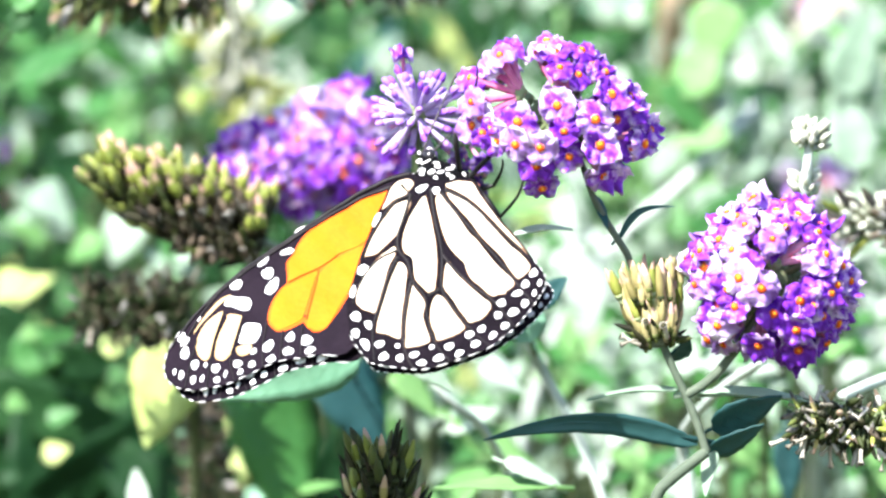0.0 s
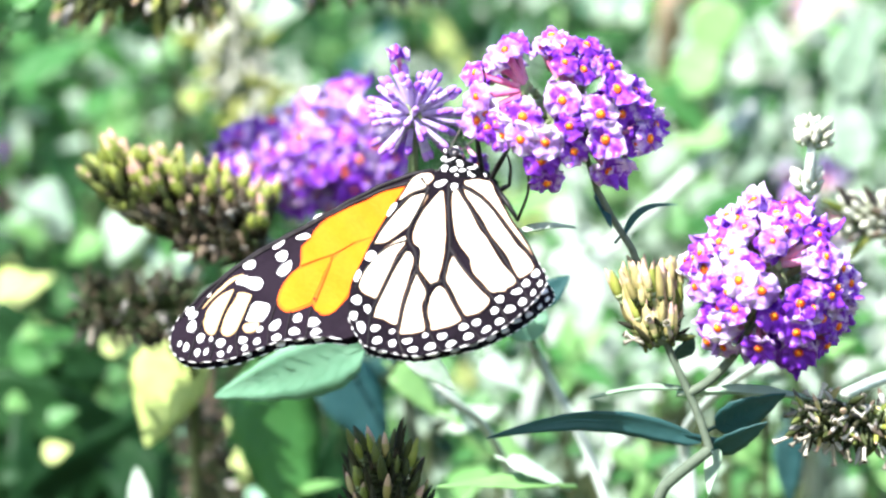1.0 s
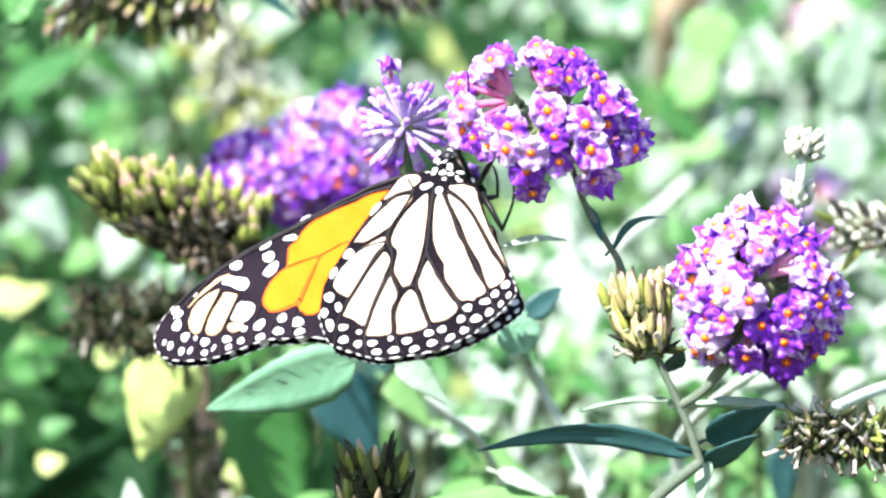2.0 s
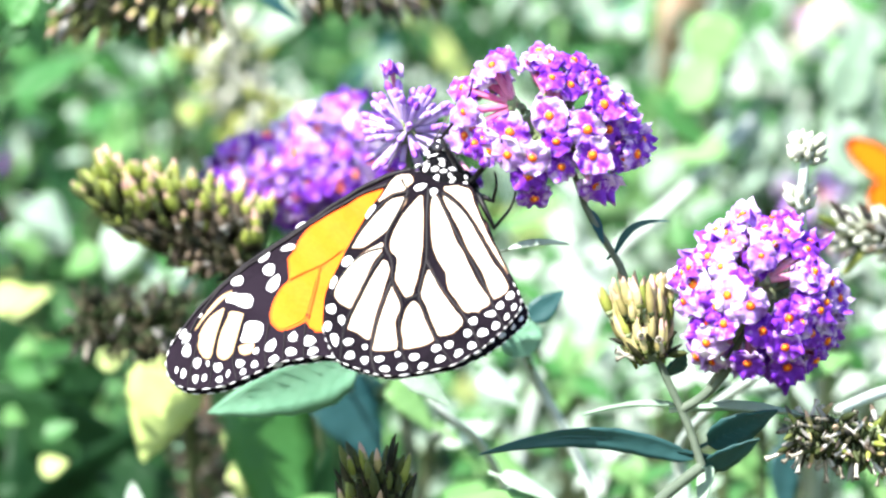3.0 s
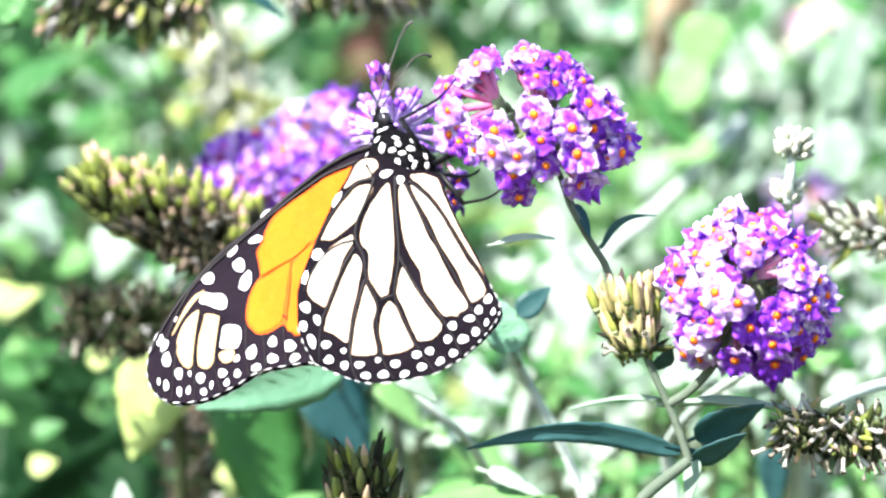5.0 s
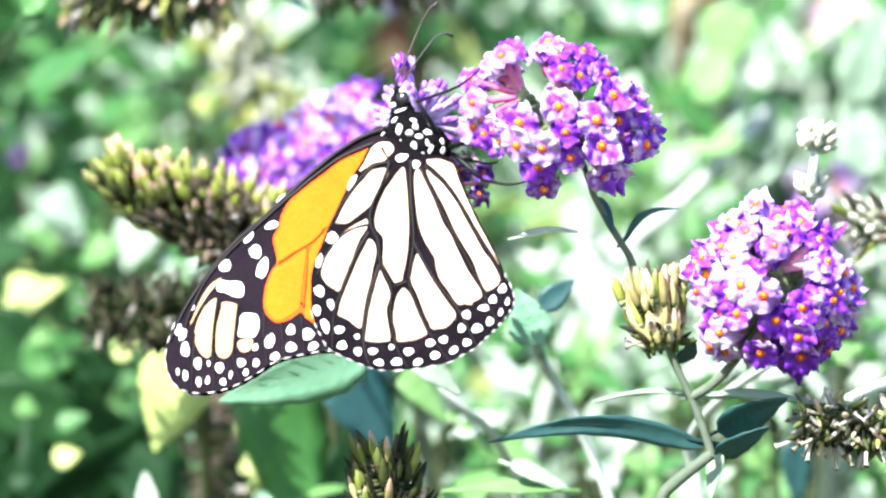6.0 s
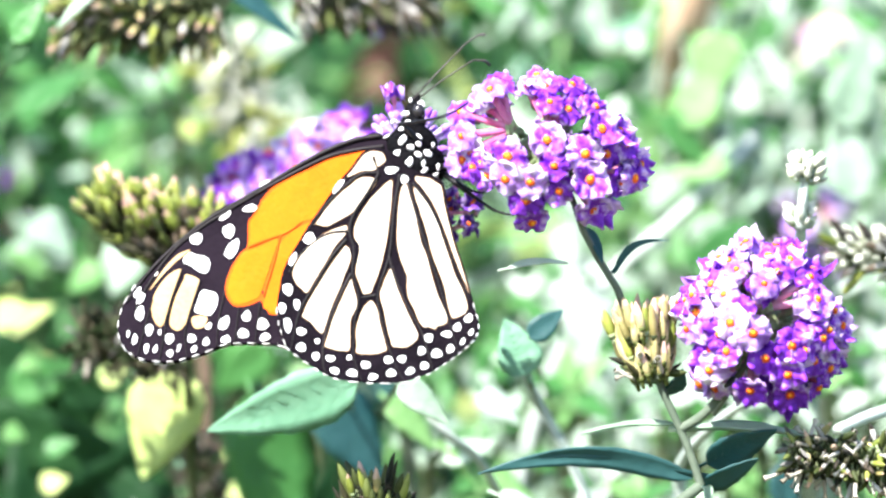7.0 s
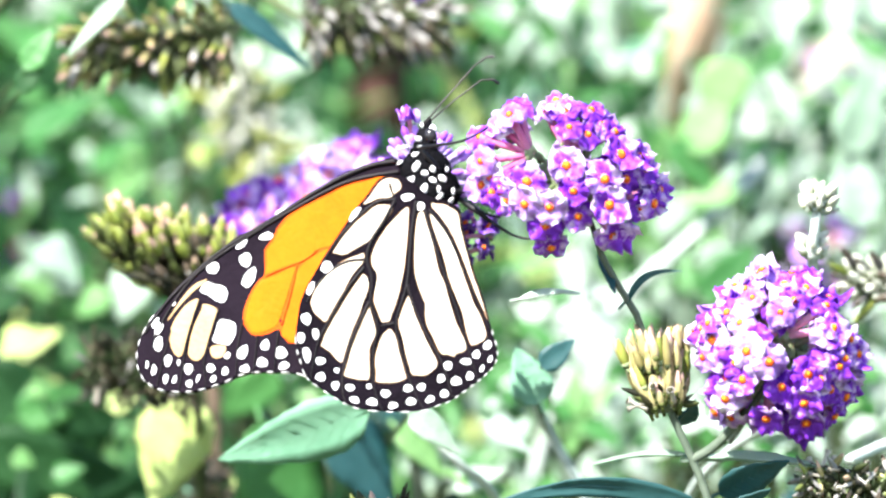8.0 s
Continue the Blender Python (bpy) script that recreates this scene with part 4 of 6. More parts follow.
leaf_layer(0.3, [
    (-10, 545, 90, 480, 90, 'y', (-0.4, -0.6, 0.7)), (180, 420, 120, 460, 70, 'f', (0, -0.7, 0.7)), (240, 380, 190, 470, 100, 'm', (0, -0.6, 0.8)),
    (60, 330, 130, 400, 90, 'm', (0, -0.6, 0.8)), (30, 150, 160, 60, 90, 'g', (0, -0.6, 0.8)), (1170, 150, 1270, 250, 60, 'g', (0.2, -0.9, 0.2)),
    (1290, 240, 1180, 250, 60, 'f', (0.2, -0.8, 0.5)), (1215, 170, 1270, 60, 100, 'f', (0, -0.7, 0.7)), (1280, 0, 1250, 130, 110, 'f', (-0.2, -0.7, 0.6)),
    (1490, 170, 1540, 20, 110, 'm', (0.3, -0.8, 0.2)), (1520, 300, 1480, 150, 110, 'm', (0.2, -0.8, 0.3)), (1050, 560, 1010, 420, 90, 'p', (0, -0.5, 0.9))])
leaf_layer(0.3, [
    (420, 760, 450, 830, 70, 'y', (-0.3, -0.6, 0.7)), (90, 780, 130, 830, 60, 'y', (-0.3, -0.6, 0.7)), (10, 700, 60, 760, 80, 'y', (-0.3, -0.6, 0.7)),
    (330, 160, 350, 200, 46, 'y', (-0.3, -0.6, 0.7)), (1230, 430, 1330, 330, 90, 'g', (0.1, -0.9, 0.2)), (900, 560, 840, 640, 90, 'g', (0, -0.7, 0.6)),
    (1330, 870, 1420, 800, 90, 'g', (0, -0.7, 0.6)), (1000, 330, 900, 380, 70, 'f', (0, -0.6, 0.8)), (560, 470, 420, 560, 110, 'm', (0, -0.6, 0.8))])


def sprig(u, v, r, d, mat, seed):
    """A sunlit tuft of leaves at the tip of a thin shoot."""
    rng = random.Random(seed)
    c = spot(u, v, d)
    base = Vector((c.x + rng.uniform(-0.03, 0.03), d + 0.06, 0))
    root = plant("bush_shoot", base, "thin bush shoot with a sunlit tuft of leaves", group="shoots of the bushes behind")
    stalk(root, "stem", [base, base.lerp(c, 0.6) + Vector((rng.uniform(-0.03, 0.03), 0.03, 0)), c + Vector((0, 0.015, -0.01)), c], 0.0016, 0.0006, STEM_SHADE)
    k = r * U * (1 + d)
    a = rng.uniform(0, 6.3)
    few = r <= 30 and d < 0.15
    for i in range(2 if few else 6):
        a += 1.05 + rng.uniform(-0.3, 0.3)
        way = Vector((math.cos(a), rng.uniform(-0.5, 0.2), math.sin(a)))
        tip = c + way * k * rng.uniform(0.9, 1.5)
        face = SUN_FROM + Vector((rng.uniform(-0.4, 0.4), rng.uniform(-0.6, 0.1), rng.uniform(-0.4, 0.4)))
        leaf_between(root, c + way * k * 0.06, tip, k * (1.5 if few else rng.uniform(0.55, 0.85)), mat if i % 3 or few else (LEAF if mat is not LEAF else LEAF_FRESH), face, rng.uniform(0, 0.25), 0.25, 0.2, n=8)


def sprigs(seed, rows):
    """Sunlit tufts in one stretch of the bushes; each row: across, down, size, distance behind, kind of leaf."""
    for i, (u, v, r, d, m) in enumerate(rows):
        sprig(u, v, r, d, LEAF_KINDS[m], seed + i)


# Bright patches in the bushes are put into the leaf colours of these tufts.
sprigs(300, (
    (540, 170, 50, 0.4, 'p'), (20, 205, 45, 0.42, 'm'), (160, 185, 36, 0.45, 'm'), (150, 70, 60, 0.4, 'f'), (260, 110, 50, 0.42, 'm'), (240, 190, 40, 0.5, 'f'),
    (350, 140, 36, 0.38, 'p'), (480, 20, 50, 0.6, 'p'), (400, 70, 30, 0.34, 'y'), (450, 120, 34, 0.36, 'y'), (480, 160, 24, 0.36, 'p'), (410, 170, 24, 0.36, 'p')))
sprigs(340, (
    (70, 390, 60, 0.36, 'm'), (300, 470, 50, 0.3, 'm')))
sprigs(380, (
    (60, 640, 60, 0.35, 'g'), (180, 700, 60, 0.35, 'g'), (30, 860, 60, 0.3, 'k'), (440, 540, 60, 0.35, 'm'), (40, 500, 40, 0.42, 'y'), (40, 730, 26, 0.32, 'y'),
    (105, 805, 22, 0.3, 'y'), (430, 750, 24, 0.27, 'y'), (435, 835, 20, 0.27, 'y'), (60, 590, 24, 0.35, 'y')))
sprigs(420, (
    (620, 120, 60, 0.65, 'g'), (720, 60, 80, 0.7, 'g'), (860, 50, 50, 0.7, 'm'), (950, 30, 50, 0.7, 'g'), (1050, 70, 45, 0.7, 'm'), (800, 130, 50, 0.75, 'f'),
    (700, 100, 40, 0.8, 'm'), (590, 60, 40, 0.8, 'f'), (960, 120, 40, 0.7, 'm'), (980, 60, 60, 0.8, 'm'), (880, 90, 60, 0.8, 'm'), (1060, 30, 50, 0.9, 'f')))
sprigs(460, (
    (1010, 430, 70, 0.35, 'p'), (935, 385, 40, 0.4, 'y'), (1010, 330, 50, 0.4, 'p'), (940, 470, 40, 0.35, 'p')))
sprigs(500, (
    (1085, 510, 60, 0.35, 'p'), (1010, 640, 70, 0.28, 'f'), (880, 700, 55, 0.28, 'm'), (760, 705, 50, 0.25, 'm'), (560, 600, 50, 0.3, 'g'), (1000, 770, 60, 0.3, 'm'),
    (850, 800, 60, 0.3, 'f'), (980, 560, 50, 0.35, 'm'), (1040, 590, 44, 0.3, 'p'), (880, 610, 40, 0.3, 'p'), (1060, 800, 50, 0.22, 'p'), (1000, 480, 60, 0.4, 'p'),
    (960, 880, 60, 0.3, 'm')))
sprigs(540, (
    (1255, 80, 70, 0.4, 'm'), (1170, 150, 36, 0.5, 'y'), (1320, 180, 60, 0.55, 'p'), (1120, 100, 50, 0.7, 'm'), (1250, 200, 60, 0.5, 'm'), (1100, 200, 44, 0.55, 'm'),
    (1300, 100, 44, 0.6, 'p'), (1275, 50, 80, 0.62, 'f'), (1305, 205, 54, 0.43, 'p'), (1300, 120, 70, 0.58, 'p'), (1170, 180, 60, 0.48, 'f')))
sprigs(580, (
    (1270, 330, 55, 0.42, 'p'), (1130, 300, 55, 0.45, 'f'), (1150, 400, 50, 0.4, 'm'), (1300, 420, 44, 0.35, 'm'), (1220, 290, 60, 0.4, 'm'), (1245, 330, 50, 0.42, 'p'),
    (1150, 260, 60, 0.5, 'f'), (1180, 360, 60, 0.48, 'm'), (1120, 450, 60, 0.42, 'p'), (1180, 240, 50, 0.62, 'y'), (1150, 330, 50, 0.6, 'p')))
sprigs(620, (
    (1180, 640, 50, 0.3, 'm'), (1130, 830, 60, 0.22, 'f'), (1210, 560, 60, 0.35, 'p'), (1110, 620, 60, 0.35, 'p'), (1180, 600, 40, 0.4, 'p'), (1240, 850, 44, 0.2, 'm'),
    (1300, 650, 60, 0.2, 'p'), (1240, 640, 50, 0.22, 'p'), (1100, 700, 60, 0.35, 'p'), (1200, 880, 60, 0.3, 'p')))
sprigs(660, (
    (1400, 115, 50, 0.5, 'p'), (1525, 90, 80, 0.45, 'm'), (1360, 20, 60, 0.6, 'm'), (1450, 200, 44, 0.5, 'p'), (1360, 205, 60, 0.43, 'p'), (1450, 110, 60, 0.46, 'p'),
    (1345, 130, 50, 0.46, 'p'), (1345, 80, 44, 0.6, 'p'), (1420, 150, 50, 0.6, 'p'), (1400, 90, 50, 0.6, 'p'), (1530, 60, 90, 0.6, 'p'), (1510, 200, 80, 0.55, 'p')))
sprigs(700, (
    (1530, 230, 80, 0.45, 'm'), (1450, 300, 50, 0.5, 'm'), (1430, 450, 60, 0.45, 'm'), (1380, 300, 50, 0.45, 'p'), (1540, 440, 50, 0.35, 'p'), (1400, 260, 50, 0.43, 'p'),
    (1330, 250, 70, 0.5, 'f'), (1480, 330, 60, 0.45, 'm')))
sprigs(740, (
    (1555, 560, 55, 0.3, 'p'), (1475, 530, 45, 0.35, 'p'), (1330, 820, 60, 0.25, 'f'), (1540, 830, 50, 0.2, 'f'), (1360, 690, 40, 0.2, 'm'), (1420, 600, 50, 0.22, 'p'),
    (1560, 500, 60, 0.4, 'p'), (1540, 640, 50, 0.3, 'p')))


def make_thicket():
    """The tangle of small leaves that fills the bushes behind."""
    rng = random.Random(77)
    for name, d0, d1, n in (("bush_foliage", 0.33, 0.46, 820), ("bush_foliage", 0.46, 0.66, 900), ("bush_foliage", 0.65, 1.3, 1300)):
        s = Shape()
        for i in range(n):
            d = rng.uniform(d0, d1)
            u, v = rng.uniform(-180, 1750), rng.uniform(-180, 1060)
            p = spot(u, v, d)
            long = rng.uniform(0.007, 0.021) * (1 + 0.5 * d) * (0.6 if d < 0.46 else 1)
            b = Shape().blade(long, long * rng.uniform(0.3, 0.55), rng.uniform(0, 0.3), 0.25, 0.0003, 4, 0, 0.3, rng.uniform(0, 6))
            a = rng.uniform(0, 6.3)
            m = aim(p, (math.cos(a), rng.uniform(-0.5, 0.5), math.sin(a)), Vector((rng.gauss(0, 0.8), rng.gauss(-0.4, 0.6), rng.gauss(0.4, 0.7))) + Vector((0, 0, 0.01)))
            # Brightness is put into leaf colour: paler to the right, darker low left.
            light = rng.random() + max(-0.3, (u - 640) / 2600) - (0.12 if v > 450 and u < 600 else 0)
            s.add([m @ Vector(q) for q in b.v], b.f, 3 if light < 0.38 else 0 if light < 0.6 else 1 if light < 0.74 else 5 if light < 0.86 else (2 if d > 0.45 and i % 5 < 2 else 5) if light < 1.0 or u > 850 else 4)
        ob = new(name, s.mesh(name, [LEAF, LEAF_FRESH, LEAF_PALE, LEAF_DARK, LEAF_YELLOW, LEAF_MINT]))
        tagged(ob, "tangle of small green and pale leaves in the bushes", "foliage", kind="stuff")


make_thicket()


def make_bare_stems():
    for pts, r0, r1, mat, label in (
            ([(1120, 2400, 0.12), (1095, 1000, 0.1), (1068, 880, 0.1), (1010, 740, 0.1), (960, 660, 0.1), (930, 590, 0.09)], 0.0010, 0.0008, STEM_PALE, "pale grey felted stem"),
            ([(880, 2400, 0.34), (900, 900, 0.32), (960, 620, 0.32), (1060, 450, 0.31), (1200, 330, 0.31), (1290, 250, 0.31), (1330, 190, 0.32)], 0.0015, 0.0010, STEM_PALE, "whitish felted stem in the sun"),
            ([(300, 2600, 0.24), (345, 900, 0.24), (372, 640, 0.24), (360, 560, 0.24)], 0.0022, 0.0012, BARK, "brown woody stem"),
            ([(1560, 2400, 0.12), (1240, 882, 0.1), (1190, 780, 0.1), (1270, 690, 0.08), (1350, 640, 0.07)], 0.0010, 0.0008, STEM_PALE, "pale green stem"),
            ([(1760, 2400, 0.08), (1720, 800, 0.07), (1660, 650, 0.06), (1568, 668, 0.05), (1490, 702, 0.04)], 0.0014, 0.0009, STEM_PALE, "pale woody twig"),
            ([(1000, 2400, 0.16), (930, 900, 0.14), (856, 750, 0.11), (800, 716, 0.1), (714, 624, 0.1)], 0.0009, 0.0006, STEM_PALE, "grey-green slanting stem"),
            ([(1130, 3000, 1.2), (1150, 600, 1.1), (1204, 170, 0.60), (1214, 60, 0.42), (1228, -100, 0.40), (1262, -400, 0.40)], 0.0075, 0.0055, TAN_BARK, "reddish tan woody trunk"),
            ([(1400, 3000, 0.7), (1350, 80, 0.7), (1420, 20, 0.7), (1560, -20, 0.7), (1700, -60, 0.7)], 0.005, 0.0016, TAN_BARK, "tan bare twig")):
        base = spot(*pts[0])
        base.z = 0
        t = plant("bare_shoot", base, label + " of a butterfly bush", "shrub", "bare shoots")
        stalk(t, "stem", [base] + [spot(*p) for p in pts[1:]], r0, r1, mat)


make_bare_stems()


def make_far_flowers():
    rng = random.Random(17)
    for u, v, d, r, n, label in ((1090, -5, 1.1, 0.010, 26, "lilac flower spike far behind"), (1430, 60, 0.7, 0.010, 12, "pale lilac flower spike far behind"),
                                 (1440, 385, 0.36, 0.009, 16, "pale lilac flower spike behind the buds"),
                                 (-30, 320, 0.6, 0.012, 30, "purple flower spike at the end of the bed")):
        c = spot(u, v, d)
        base = Vector((c.x, c.y + 0.02, 0))
        root = plant("flower_spike", base, label, "flower", "far flower spikes")
        stalk(root, "stem", [base, base.lerp(c, 0.5) + Vector((0.01, 0, 0)), c], 0.004, 0.001, STEM)
        for i in range(n):
            nrm = Vector((rng.gauss(0, 1), rng.gauss(-0.3, 0.8), rng.gauss(0.1, 1))).normalized()
            part("floret", rng.choice(FLORETS if "pale" not in label else FLORETS_PALE), root, aim_z(c - base + Vector((nrm.x * r, nrm.y * r, nrm.z * r * 1.5)) - nrm * 0.006, nrm, 0, (1.1, 1.1, 1)))


make_far_flowers()


# The monarch --------------------------------------------------------------------------------------------
# Its own space: x along the hind wing's front, y up the body, z out of the near wing; the origin is the near hind wing's hinge.
# The wings' plans are drawn in units of U from the hinges: the hind wing's at the origin, the fore wing's at HINGE.
FAR = -114 * U
HINGE = Vector((-15.9 * U, 48.3 * U, -45 * U))
BODY_MID = FAR / 2


def wing_xy(p):
    return Vector((p[0] * U, p[1] * U, 0))


def inset(pts, d):
    """The outline, drawn in by d on all sides (out where d is negative)."""
    out = []
    area = sum(a.x * b.y - b.x * a.y for a, b in zip(pts, pts[1:] + pts[:1]))
    for i, p in enumerate(pts):
        way = (pts[(i + 1) % len(pts)] - pts[i - 1]).normalized()
        out.append(p + Vector((-way.y, way.x, 0)) * (d if area > 0 else -d))
    return out


def rounded(pts, n=4):
    """A closed curve through the points."""
    out = []
    for i in range(len(pts)):
        a, b, c, e = (Vector(pts[(i + q) % len(pts)]) for q in (-1, 0, 1, 2))
        for j in range(n):
            t = j / n
            out.append(0.5 * ((2 * b) + (c - a) * t + (2 * a - 5 * b + 4 * c - e) * t * t + (3 * b - a - 3 * c + e) * t ** 3))
    return out


def frayed(pts, seed, k=0.9):
    """Scales end unevenly along a field's rim: shift each point of the outline a little."""
    return [p + Vector((noise.noise(Vector((p.x * 2600, p.y * 2600, seed))), noise.noise(Vector((p.x * 2600, p.y * 2600, seed + 9))), 0)) * k * U for p in pts]


def plate(pts, half, bow, mat, name="wing_cell"):
    """A thin plate with the outline pts, bowed like the wing that it lies in."""
    bm = bmesh.new()
    f = bm.faces.new([bm.verts.new(p) for p in pts])
    bmesh.ops.triangulate(bm, faces=[f])
    for _ in range(2):
        edges = [e for e in bm.edges if e.calc_length() > 0.0035]
        if edges:
            bmesh.ops.subdivide_edges(bm, edges=edges, cuts=1)
            bmesh.ops.triangulate(bm, faces=bm.faces[:])
    geom = bmesh.ops.extrude_face_region(bm, geom=bm.faces[:])
    top = {v for v in geom["geom"] if isinstance(v, bmesh.types.BMVert)}
    for v in bm.verts:
        z = bow(v.co.x, v.co.y)
        v.co.z = z + (half if v in top else -half)
    bmesh.ops.recalc_face_normals(bm, faces=bm.faces[:])
    me = bpy.data.meshes.new(name)
    bm.to_mesh(me)
    bm.free()
    me.materials.append(mat)
    return me


def hind_bow(x, y):
    return 0.0001 - 0.25 * (x + 0.004) ** 2 - 0.25 * (y + 0.014) ** 2 + 0.00006 * math.sin(x * 700 + y * 300)


def fore_bow(x, y):
    return -0.35 * (x + 0.012) ** 2 + 0.00008 * math.sin(x * 900 + y * 700)


HIND_EDGE = [(-55, 51), (-78, 41), (-95, 12), (-109, -8), (-126, -38), (-134, -53), (-150, -83), (-158, -98), (-175, -135), (-187, -162), (-195, -189), (-197, -217), (-198, -250), (-192, -276), (-185, -294), (-175, -316), (-163, -327), (-141, -340), (-118, -352), (-98, -361), (-73, -367), (-33, -368), (-3, -366), (37, -360), (64, -348), (85, -338), (100, -325), (116, -312), (130, -299), (142, -286), (153, -272), (159, -255), (156, -235), (147, -213), (141, -193), (125, -151), (109, -116), (94, -77), (81, -35), (72, -3), (62, 8), (45, 14), (15, 19), (-13, 39), (-33, 49)]
HIND_CELLS = []
HIND_CELLS.append([(-57, 47), (-66, 45), (-78, 35), (-92, 11), (-102, -5), (-91, -4), (-75, 5), (-54, 9), (-47, 16), (-36, 27), (-36, 37), (-43, 45)])
HIND_CELLS.append([(-49, -3), (-64, -1), (-81, -6), (-94, -19), (-110, -35), (-127, -58), (-147, -93), (-144, -98), (-126, -100), (-107, -88), (-82, -69), (-68, -48), (-55, -28), (-46, -10)])
HIND_CELLS.append([(-91, -91), (-104, -96), (-130, -110), (-153, -134), (-172, -163), (-178, -188), (-170, -206), (-157, -216), (-150, -221), (-144, -216), (-131, -187), (-119, -162), (-103, -127), (-89, -107)])
HIND_CELLS.append([(-88, -128), (-93, -131), (-109, -158), (-128, -197), (-145, -234), (-152, -257), (-152, -264), (-137, -272), (-124, -284), (-111, -289), (-106, -267), (-99, -237), (-89, -204), (-80, -170), (-76, -150), (-80, -134)])
HIND_CELLS.append([(-73, -185), (-79, -198), (-91, -234), (-100, -267), (-107, -305), (-106, -313), (-86, -317), (-66, -317), (-61, -313), (-60, -301), (-64, -270), (-63, -253), (-56, -233), (-60, -214), (-68, -195)])
HIND_CELLS.append([(-19, -4), (-29, -6), (-40, -19), (-55, -39), (-71, -68), (-79, -95), (-77, -113), (-69, -124), (-66, -134), (-68, -157), (-68, -175), (-59, -196), (-50, -212), (-44, -212), (-34, -208), (-29, -188), (-20, -151), (-16, -103), (-16, -59), (-17, -25)])
HIND_CELLS.append([(-31, -221), (-40, -224), (-49, -238), (-55, -263), (-56, -281), (-52, -304), (-51, -317), (-33, -319), (-13, -316), (0, -310), (4, -303), (-2, -287), (-13, -256), (-22, -232)])
HIND_CELLS.append([(-5, -157), (-12, -170), (-20, -199), (-21, -212), (-12, -236), (-3, -264), (5, -285), (10, -298), (20, -301), (37, -299), (51, -288), (56, -280), (56, -271), (47, -257), (34, -236), (22, -215), (11, -194), (4, -176), (2, -162)])
HIND_CELLS.append([(1, -8), (-5, -18), (-6, -52), (-4, -93), (0, -121), (9, -146), (22, -171), (24, -191), (30, -212), (41, -229), (53, -251), (62, -260), (72, -259), (84, -262), (87, -257), (103, -249), (103, -234), (89, -209), (77, -185), (57, -133), (45, -111), (37, -86), (28, -59), (16, -30), (8, -10)])
HIND_CELLS.append([(17, -13), (23, -33), (34, -59), (47, -87), (60, -123), (73, -150), (89, -182), (100, -217), (108, -236), (115, -239), (131, -231), (137, -223), (137, -210), (124, -182), (108, -157), (94, -125), (79, -93), (68, -68), (52, -43), (36, -26), (23, -12)])
HIND_CELLS.append([(28, 9), (18, 8), (20, -2), (28, -9), (43, -25), (62, -51), (77, -79), (91, -107), (106, -139), (124, -171), (133, -188), (137, -187), (121, -147), (104, -109), (89, -69), (77, -35), (69, -7), (62, 0), (45, 8)])
HIND_DOTS = [(-114, -24, 6, 17, 32), (-154, -123, 12, 12, 0), (-179, -163, 7, 14, 15), (-182, -217, 10, 12, -25), (-163, -242, 7, 11, -10), (-188, -251, 8, 11, -10), (-175, -280, 8, 15, -15), (-150, -289, 10, 8, 0), (-120, -303, 6, 6, 0), (-147, -317, 10, 9, 0), (-120, -330, 8, 9, 0), (-94, -331, 10, 7, 0), (-84, -352, 10, 7, 10), (-61, -326, 6, 6, 0), (-53, -353, 11, 8, 0), (-31, -336, 10, 8, 0), (-16, -356, 10, 7, -20)]
HIND_DOTS += [(8, -323, 10, 8, -10), (31, -319, 9, 8, -15), (15, -346, 10, 8, -10), (48, -339, 10, 7, -35), (64, -301, 8, 9, 10), (74, -277, 9, 9, 0), (72, -327, 9, 8, -20), (91, -303, 11, 9, -10), (105, -267, 11, 7, 0), (114, -292, 8, 9, 20), (122, -253, 8, 9, 20), (134, -277, 5, 8, 20), (140, -235, 8, 10, 35), (147, -259, 5, 8, 20), (-24, 14, 13, 8, -15), (1, 0, 8, 9, 0)]
HIND_VEINS = []
HIND_VEINS.append([(-45, 7), (-62, -35), (-82, -69), (-88, -103), (-72, -132), (-74, -177), (-53, -218), (-60, -258), (-56, -316), (-47, -342), (-34, -366)])
HIND_VEINS.append([(-45, 7), (-75, 4), (-105, -24), (-135, -63), (-151, -92), (-165, -120)])
HIND_VEINS.append([(-88, -103), (-121, -108), (-151, -131), (-172, -160), (-184, -188)])
HIND_VEINS.append([(-89, -117), (-114, -154), (-135, -204), (-150, -233), (-160, -263), (-165, -322)])
HIND_VEINS.append([(-74, -177), (-93, -227), (-106, -277), (-110, -312), (-106, -343), (-99, -360)])
HIND_VEINS.append([(-8, 8), (-12, -54), (-10, -110), (-11, -149), (-27, -211), (-12, -253), (5, -300), (18, -326), (39, -359)])
HIND_VEINS.append([(-11, -141), (4, -178), (27, -220), (61, -268), (75, -300), (87, -333)])
HIND_VEINS.append([(9, -7), (35, -75), (57, -125), (88, -194), (105, -241), (118, -272), (129, -297)])
HIND_VEINS.append([(16, -5), (47, -34), (75, -82), (106, -144), (140, -205)])
HIND_VEINS.append([(-58, 35), (-51, 19), (-45, 7)])
HIND_VEINS.append([(-27, -211), (-51, -218)])
FORE_EDGE = [(-45, 38), (-72, 25), (-103, 9), (-134, -10), (-166, -33), (-194, -55), (-218, -76), (-238, -93), (-267, -117), (-298, -136), (-324, -163), (-347, -186), (-370, -213), (-391, -238), (-410, -268), (-426, -293), (-439, -322), (-446, -348), (-446, -375), (-437, -399), (-421, -415), (-399, -423), (-366, -424), (-339, -419), (-313, -409), (-286, -396), (-260, -380), (-230, -371), (-200, -367), (-168, -364), (-120, -363), (-82, -307), (-66, -195), (-29, -74), (-16, -13), (-24, 24)]
FORE_ORANGE = []
